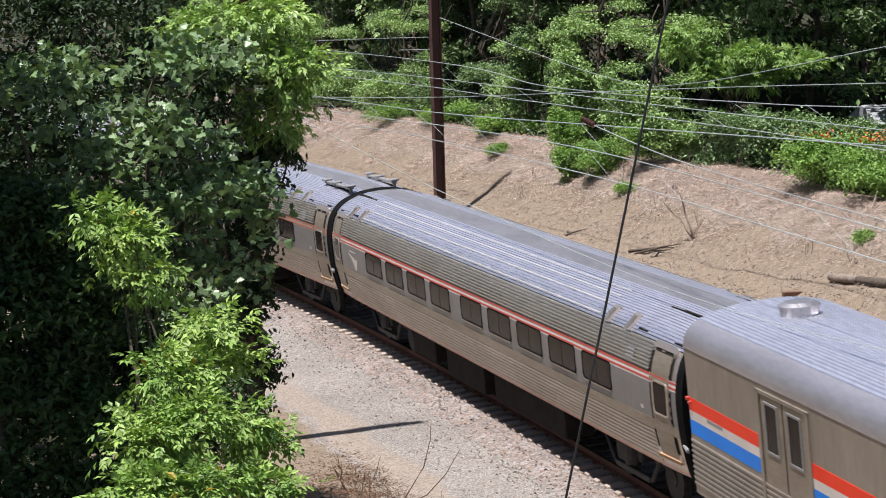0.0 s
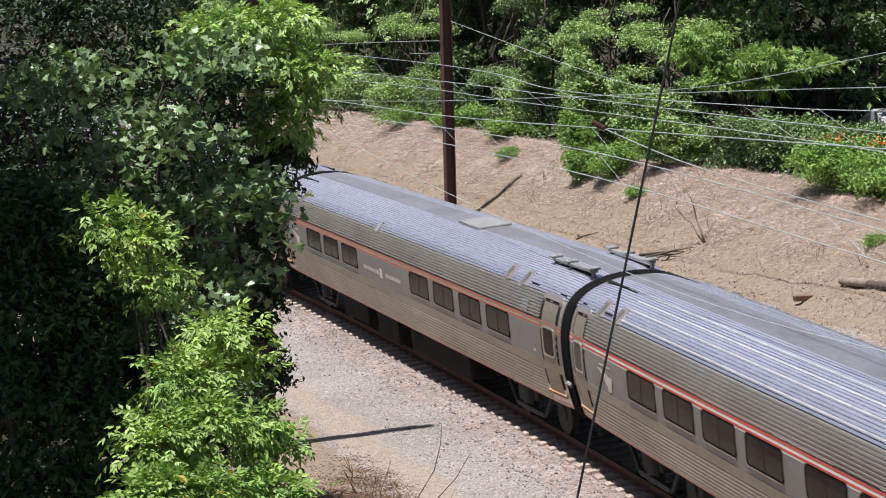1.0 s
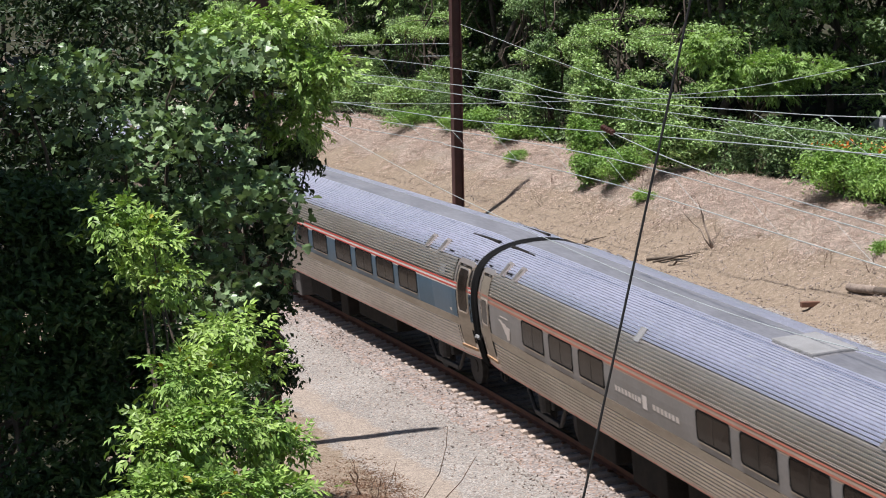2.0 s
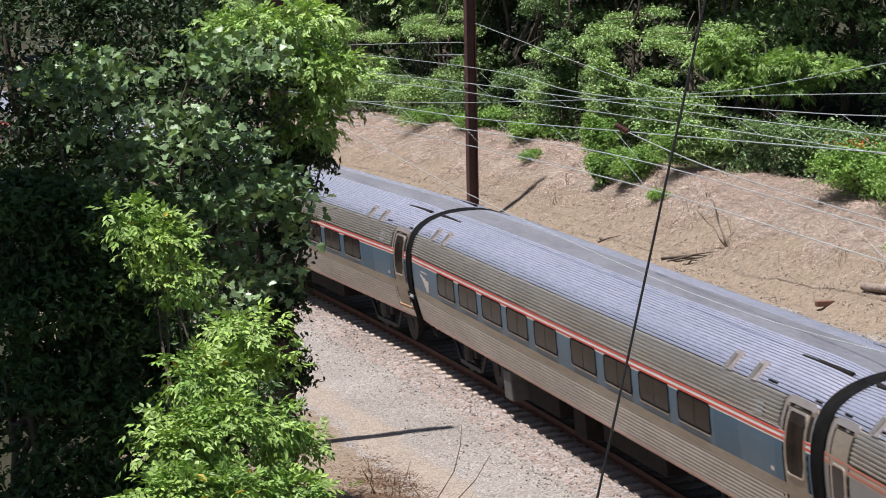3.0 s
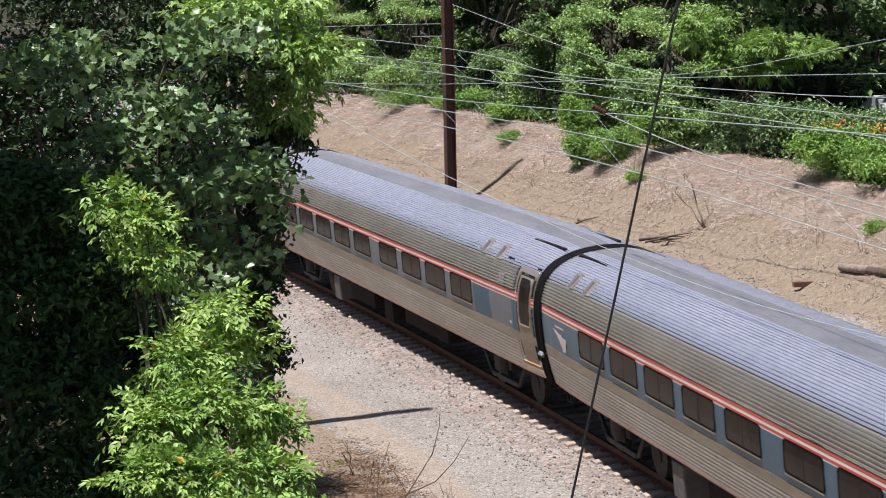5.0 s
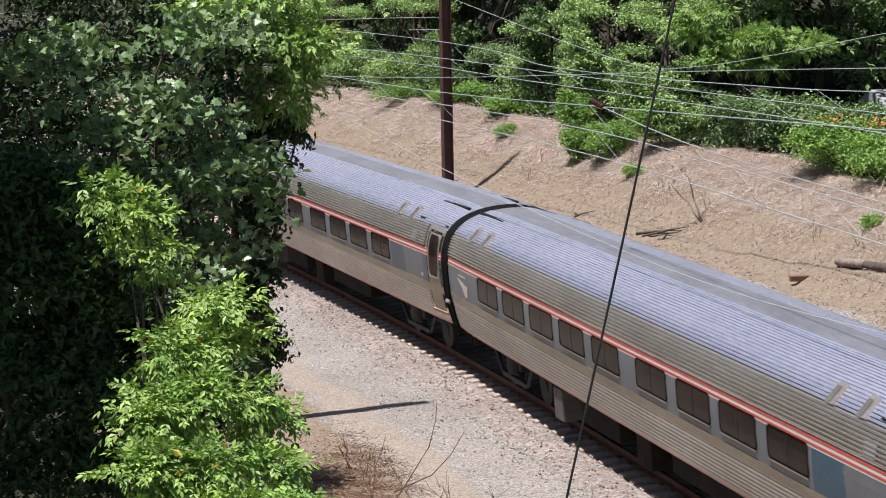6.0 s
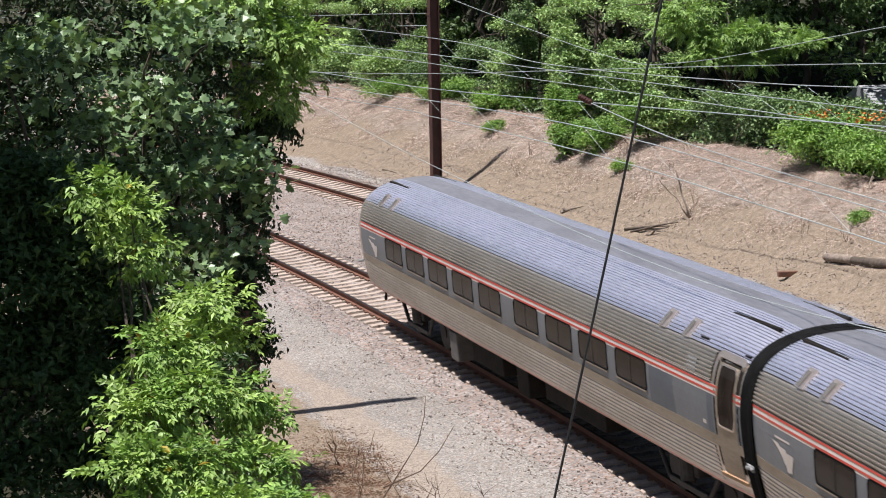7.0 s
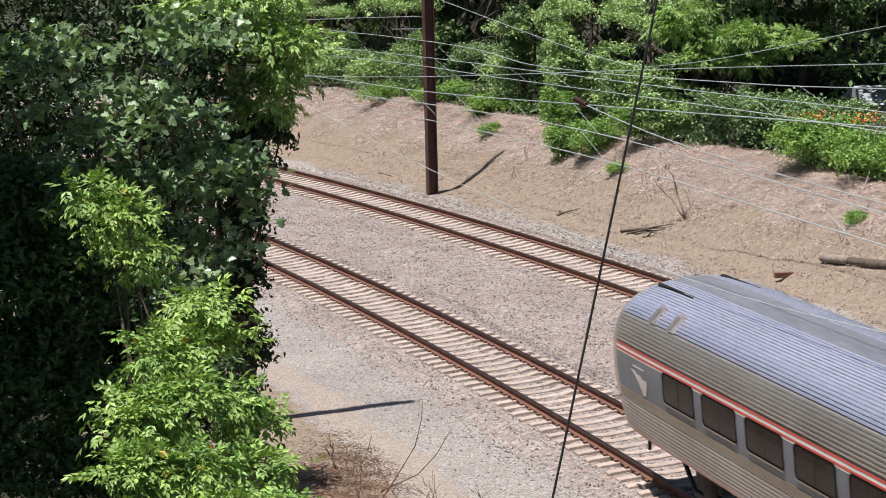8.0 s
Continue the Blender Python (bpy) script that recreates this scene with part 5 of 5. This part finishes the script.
def wire(name, label, pts, r, material="wire", cat="overhead wire"):
    """A wire through points (along, across, height) of the line, hung in spans."""
    P = [on_line(s, o, z) for s, o, z in pts]
    dense = []
    for i in range(len(P) - 1):
        p0, p1, p2, p3 = P[max(i - 1, 0)], P[i], P[i + 1], P[min(i + 2, len(P) - 1)]
        for t in np.linspace(0, 1, 12, endpoint=False):
            dense.append(0.5 * (2 * p1 + (p2 - p0) * t + (2 * p0 - 5 * p1 + 4 * p2 - p3) * t * t + (3 * p1 - p0 - 3 * p2 + p3) * t ** 3))
    dense.append(P[-1])
    V, F = tube(dense, [r] * len(dense), 6)
    ob = raw(name, V, F, M[material], smooth=True)
    tagged(ob, label, cat, "wires over the tracks")
    return ob, dense


SPANS = {   # the wires over the two tracks: along, across, height
    "messenger": [(-80, 0, 6.3), (-13.5, 0, 6.05), (-0.9, 0, 6.22), (10.8, 0, 6.62), (30, 0, 7.4)],
    "auxiliary": [(-80, 0, 5.75), (-13.2, 0, 5.66), (-0.8, 0, 5.90), (11.3, 0, 6.06), (24.7, 0, 5.86), (40, 0, 5.7)],
    "contact": [(-80, 0, 5.3), (-12.6, 0, 5.34), (-0.8, 0, 5.48), (11.6, 0, 5.52), (21.5, 0, 5.39), (40, 0, 5.3)],
    "far_messenger": [(-90, 8.2, 6.9), (-29.9, 8.2, 6.43), (-13.8, 8.2, 5.95), (0.9, 8.2, 6.2), (8.7, 8.2, 6.5), (25, 8.2, 7.2)],
    "far_auxiliary": [(-90, 8.2, 5.9), (-35.2, 8.2, 5.75), (-13.8, 8.2, 5.77), (-1.0, 8.2, 5.83), (8.7, 8.2, 5.95), (25, 8.2, 6.0)],
    "far_contact": [(-90, 8.2, 5.5), (-35.9, 8.2, 5.42), (-16.8, 8.2, 5.39), (-0.8, 8.2, 5.46), (8.6, 8.2, 5.48), (25, 8.2, 5.5)],
}


def build_wires():
    # near track: messenger, auxiliary and contact wire with hangers
    for name, pts in SPANS.items():
        wire("overhead_wire", "thin pale weathered catenary wire", pts, 0.0115 if "far" in name else 0.010)
    # feeder, pull-off wires and a sagging low wire
    wire("feeder_wire", "taut pale feeder wire", [(-48, 11.1, 3.85), (-31.9, 10.9, 4.6), (-9.3, 11.1, 5.98), (3.2, 11.1, 6.71), (12, 11.1, 7.2)], 0.011)
    wire("pull_off_wire", "slack pale pull-off wire", [(-31.4, 11.1, 7.8), (-16.1, 11.1, 6.07), (-9.5, 11.1, 6.12), (2.5, 11.1, 7.6), (5.5, 11.1, 8.0)], 0.010)
    wire("guard_wire", "pale wire sagging beside the track", [(-16, -0.6, 5.55), (-10.4, -1, 5.44), (2.3, -1, 4.52), (17.2, -1, 4.06), (27.3, -1, 4.4), (36, -1, 5.2)], 0.008)
    wire("branch_wire", "pale wire anchored at an insulator", [(13.6, -1, 6.84), (18.8, -1, 6.47), (27.3, -1, 6.29), (36, -1, 6.3)], 0.009)
    # slanting hangers between the wires of each track
    def height(name, s):
        return float(np.interp(s, [p[0] for p in SPANS[name]], [p[2] for p in SPANS[name]]))
    for a, b, off, s0, s1, step in (("messenger", "auxiliary", 0, -12, 12, 4.4), ("auxiliary", "contact", 0, -13, 27, 3.9), ("far_messenger", "far_auxiliary", SPACING, -42, 9, 4.6), ("far_auxiliary", "far_contact", SPACING, -42, 9, 3.6)):
        s = s0
        while s < s1:
            V, F = tube([on_line(s, off, height(a, s)), on_line(s + 1.6, off, height(b, s + 1.6))], [0.0045, 0.0045], 4)
            tagged(raw("wire_hanger", V, F, M["wire"]), "thin pale slanting hanger between two wires", "wire hanger", "hangers of the overhead wires")
            s += step
    wire("cross_wire", "thin pale wire tied to the pole", [(-52, 11.4, 6.3), (-40, 11.4, 6.75), (-32.5, 11.3, 7.0)], 0.012)
    wire("cross_wire", "thin pale wire tied to the pole", [(-36.7, 11.4, 6.35), (-32.5, 11.3, 6.5)], 0.012)
    # string of insulators
    p, q = on_line(13.0, -1.0, 6.92), on_line(13.7, -1.0, 6.84)
    bm = bmesh.new()
    d = (q - p)
    for i in range(5):
        c = p + d * (0.1 + 0.2 * i)
        cyl(bm, c - d.normalized() * 0.015, c + d.normalized() * 0.015, 0.065, 0.04, 14)
    cyl(bm, p, q, 0.015)
    tagged(part("insulator", bm, M["insulator"]), "brown glazed string of disc insulators", "insulator")
    # black cable close to the camera
    a, b = Vector((2.24, 24.0, 9.58)), Vector((1.08, 24.0, 4.36))
    a2, b2 = a + (a - b) * 0.8, b + (b - a) * 0.8
    pts = [a2.lerp(b2, t) + Vector((0.02, 0, 0)) * math.sin(math.pi * t) for t in np.linspace(0, 1, 24)]
    V, F = tube(pts, [0.0135] * 24, 8)
    tagged(raw("hanging_cable", V, F, M["cable"], smooth=True), "black cable hanging across the cutting", "cable")


def build_far_building():
    p = on_line(-26.6, 28.0)
    z = float(ground_z(p.x, p.y)) - 0.2
    root = new("shed")
    tagged(root, "low pale shed half hidden behind trees", "shed")
    root.matrix_basis = Matrix.Translation((p.x, p.y, z)) @ Matrix.Rotation(0.1, 4, "Z")
    bm = bmesh.new()
    box(bm, 0.3, 6, 0, 4, 0, 0.6)
    part("wall", bm, M["siding"], root)
    bm = bmesh.new()
    vs = [bm.verts.new(c) for c in ((0.1, -0.3, 0.55), (6.2, -0.3, 0.55), (6.2, 4.3, 0.55), (0.1, 4.3, 0.55), (0.1, 2.0, 1.2), (6.2, 2.0, 1.2))]
    for f in ((0, 1, 5, 4), (2, 3, 4, 5), (0, 4, 3), (1, 2, 5), (0, 3, 2, 1)):
        bm.faces.new([vs[i] for i in f])
    part("roof", bm, M["siding"], root, "pale metal roof")


def ground_at(s, o):
    p = on_line(s, o)
    return Vector((p.x, p.y, float(ground_z(p.x, p.y))))


def stick(name, label, cat, points, radii, material, group=""):
    V, F = tube(points, radii, 7)
    return tagged(raw(name, V, F, M[material], smooth=True), label, cat, group)


def dead_plant(label, base, height, n, seed, spread=0.5, r=0.012, name="dead_weed"):
    """Bare leaning stems with a few side twigs."""
    rng = np.random.default_rng(seed)
    root = new(name)
    tagged(root, label, "dead weed", "bare weeds")
    base = Vector(base)
    for i in range(n):
        a = base + Vector((rng.normal(0, 0.12 * spread), rng.normal(0, 0.12 * spread), -0.05))
        b = a + Vector((rng.normal(0, spread * 0.5), rng.normal(0, spread * 0.3), 1)) * height * rng.uniform(0.5, 1.0)
        parts = [limb(a, b, r, r * 0.35, rng, 0.0, 7)]
        for j in range(rng.integers(1, 4)):
            c = a.lerp(b, rng.uniform(0.3, 0.8))
            parts.append(limb(c, c + Vector((rng.normal(0, 0.5), rng.normal(0, 0.3), 0.7)) * height * 0.28, r * 0.6, r * 0.25, rng, 0.05, 4))
        V, F = join(parts)
        raw("stem", V, F, M["twig"], root, smooth=True)


def build_litter():
    # fallen trunk, a rusty block and broken sticks at the foot of the far bank
    a, b = ground_at(-4.0, 13.0), ground_at(0.9, 13.6)
    up = Vector((0, 0, 0.13))
    mid = a.lerp(b, 0.27)
    stick("log", "grey fallen log lying at the foot of the bank", "log", [a + up, a.lerp(b, 0.12) + up, mid + up], [0.125, 0.13, 0.13], "deadwood")
    stick("log", "long dark fallen log at the foot of the bank", "log", [mid + up * 0.95, mid.lerp(b, 0.4) + up * 0.9, b + up], [0.12, 0.14, 0.15], "bark")
    c = ground_at(-4.8, 12.3)
    bm = bmesh.new()
    box(bm, -0.42, 0.42, -0.1, 0.1, -0.03, 0.13, 0.015, Matrix.Translation(c) @ Matrix.Rotation(0.15, 4, "Z"))
    tagged(part("wooden_block", bm, M["pad"]), "short rusty brown baulk lying on the soil", "wood")
    rng = np.random.default_rng(31)
    for s0, o0, s1, o1, r in ((-16.7, 12.2, -14.8, 13.0, 0.05), (-16.2, 12.2, -14.6, 13.2, 0.045), (-15.4, 12.4, -14.9, 12.7, 0.05), (-21.9, 12.1, -21.1, 12.6, 0.035), (-22.2, 12.3, -21.8, 12.25, 0.05), (-40.0, 11.9, -38.6, 12.0, 0.03), (-2.0, 14.2, -1.4, 14.6, 0.04)):
        p, q = ground_at(s0, o0) + Vector((0, 0, 0.05)), ground_at(s1, o1) + Vector((0, 0, 0.06))
        pts = [p.lerp(q, t) + Vector((0, 0, 0.05 * rng.normal())) * (0 < t < 1) for t in (0, 0.3, 0.6, 1)]
        stick("fallen_branch", "dark broken branch lying on dry soil", "branch", pts, [r, r * 0.9, r * 0.7, r * 0.3], "bark", "branches on the ground")
    # dead sapling leaning on the bank, and bleached roots further up
    p = ground_at(-14.3, 13.5)
    root = new("dead_sapling")
    tagged(root, "bare broken dead sapling on the bank", "dead tree")
    for d, L, r in (((-0.55, 0.3, 0.75), 1.9, 0.035), ((-0.25, 0.2, 0.9), 1.9, 0.05), ((0.35, 0.1, 0.8), 0.9, 0.02), ((0.15, 0.2, 0.9), 1.2, 0.018)):
        V, F = join([limb(p, p + Vector(d) * L, r, r * 0.3, rng, 0.03), limb(p + Vector(d) * L * 0.6, p + Vector(d) * L * 0.6 + Vector((rng.normal(0, 0.2), 0, 0.35)), r * 0.5, 0.006, rng, 0.0, 4)])
        raw("branch", V, F, M["deadwood"], root, smooth=True)
    p = ground_at(-7.2, 16.2)
    root = new("root_wad")
    tagged(root, "bleached tangle of bare roots on the bank", "roots")
    for i in range(7):
        e = p + Vector((rng.normal(0, 0.5), rng.normal(0, 0.3), rng.uniform(-0.3, 0.8)))
        V, F = limb(p, e, 0.025, 0.006, rng, 0.15)
        raw("root", V, F, M["bleached"], root, smooth=True)
    # thin bare stems on the bank
    for i in range(16):
        s, o = rng.uniform(-30, 4), rng.uniform(13.5, 17.5)
        dead_plant("thin bare dead stems on the dry bank", ground_at(s, o), rng.uniform(0.5, 1.2), 3, 300 + i, 0.7, 0.008)
    # bare weeds beside the access road
    for i, (x, y, h, n) in enumerate(((-2.0, 45.6, 1.1, 3), (-1.75, 42.6, 1.7, 2), (-0.75, 42.4, 1.3, 2), (-0.2, 41.8, 1.2, 2), (0.25, 41.2, 1.0, 2), (0.75, 41.0, 1.1, 1), (-2.4, 46.6, 0.9, 3))):
        dead_plant("bare brown weed stems beside the gravel road", (x, y, float(ground_z(x, y))), h, n, 400 + i, 0.55, 0.011)
    # one tall stem arching over, with a side shoot
    z = float(ground_z(-1.5, 42.0))
    root = new("dead_weed")
    tagged(root, "tall bare brown stem arching over the road edge", "dead weed", "bare weeds")
    for pts in ([(-1.55, 42, z - 0.05), (-1.0, 42, 0.32), (-0.6, 42, 0.95), (-0.47, 42, 1.45), (-0.44, 42, 1.83)], [(-1.25, 42, 0.12), (-0.56, 42, 0.42), (-0.2, 42, 0.8), (0.08, 42, 1.27)]):
        fine = []
        for a, b in zip(pts, pts[1:]):
            fine += [Vector(a).lerp(Vector(b), t) for t in (0, 0.5)]
        fine.append(Vector(pts[-1]))
        V, F = tube(fine, [0.016 - 0.011 * i / len(fine) for i in range(len(fine))], 6)
        raw("stem", V, F, M["twig"], root, smooth=True)
    # rusty dry weeds lying round their feet
    n = 24000
    P = np.stack([rng.normal(-2.0, 0.8, n), rng.normal(45.6, 2.2, n), np.zeros(n)], 1)
    o, s = offset_of(P[:, 0], P[:, 1])
    P = P[(o < -5.0 + rng.normal(0, 0.2, n)) & (o > -9)]
    P[:, 2] = ground_z(P[:, 0], P[:, 1])
    V, F = leaf_mesh(P, 0.06, rng, "plain", 3.5, 0.0, 0.3)
    tagged(raw("rusty_weeds", V, F, M["rust_weed"]), "rusty brown dried weeds beside the road", "weeds", kind="stuff")


def build_stones():
    """Loose crushed stone lying on the ballast and its shoulder."""
    rng = np.random.default_rng(77)
    n = 42000
    s = -48 + 74 * rng.random(n) ** 0.75
    o = rng.uniform(-3.9, 10.9, n)
    fine = rng.random(n) < smooth(-2.2, -2.9, o) * 0.8     # the road has few large stones
    s, o = s[~fine], o[~fine]
    s, o = np.concatenate([s, rng.uniform(-45, 8, 9000)]), np.concatenate([o, 10.8 + 3.2 * rng.random(9000) ** 1.5])
    n = len(s)
    L = np.array([on_line(a, b)[:] for a, b in zip(s, o)])
    L[:, 2] = np.where((o < -1.8) | (o > 10.4), np.maximum(ballast_z(o), ground_z(L[:, 0], L[:, 1])), ballast_z(o)) + 0.006
    on_rail = np.zeros(n, bool)
    for lat in (-0.755, 0.755, SPACING - 0.755, SPACING + 0.755):
        on_rail |= abs(o - lat) < 0.10
    L = L[~on_rail]
    n = len(L)
    r = rng.uniform(0.016, 0.034, (n, 1))
    dirs = np.array([(1, 0, 0), (-1, 0, 0), (0, 1, 0), (0, -1, 0), (0, 0, 1), (0, 0, -1)], float)
    ang = rng.uniform(0, 6.28, n)
    V = np.empty((n, 6, 3))
    for k in range(6):
        d = dirs[k] + rng.normal(0, 0.28, (n, 3))
        x = d[:, 0] * np.cos(ang) - d[:, 1] * np.sin(ang)
        y = d[:, 0] * np.sin(ang) + d[:, 1] * np.cos(ang)
        V[:, k] = L + r * np.stack([x, y, d[:, 2] * 0.8], 1)
    b = np.arange(n)[:, None] * 6
    F = []
    for f in ((0, 2, 4), (2, 1, 4), (1, 3, 4), (3, 0, 4), (2, 0, 5), (1, 2, 5), (3, 1, 5), (0, 3, 5)):
        F += (b + np.array(f)).tolist()
    tagged(raw("loose_stones", V.reshape(-1, 3), F, M["stone"]), "loose grey and rusty crushed stones on the ballast", "stones", kind="stuff")


build_ground()
build_ballast()
build_track(False)
build_track(True)
build_train()
build_forest()
build_bank_plants()
build_near_trees()
steel_pole(-32.3, 11.25, 13.0, "rust-brown steel H-section catenary pole", -0.2)
steel_pole(7.0, -6.8, 14.2, "rust-brown steel H-section catenary pole behind the trees")
build_wires()
build_far_building()
build_litter()
build_stones()
motions()
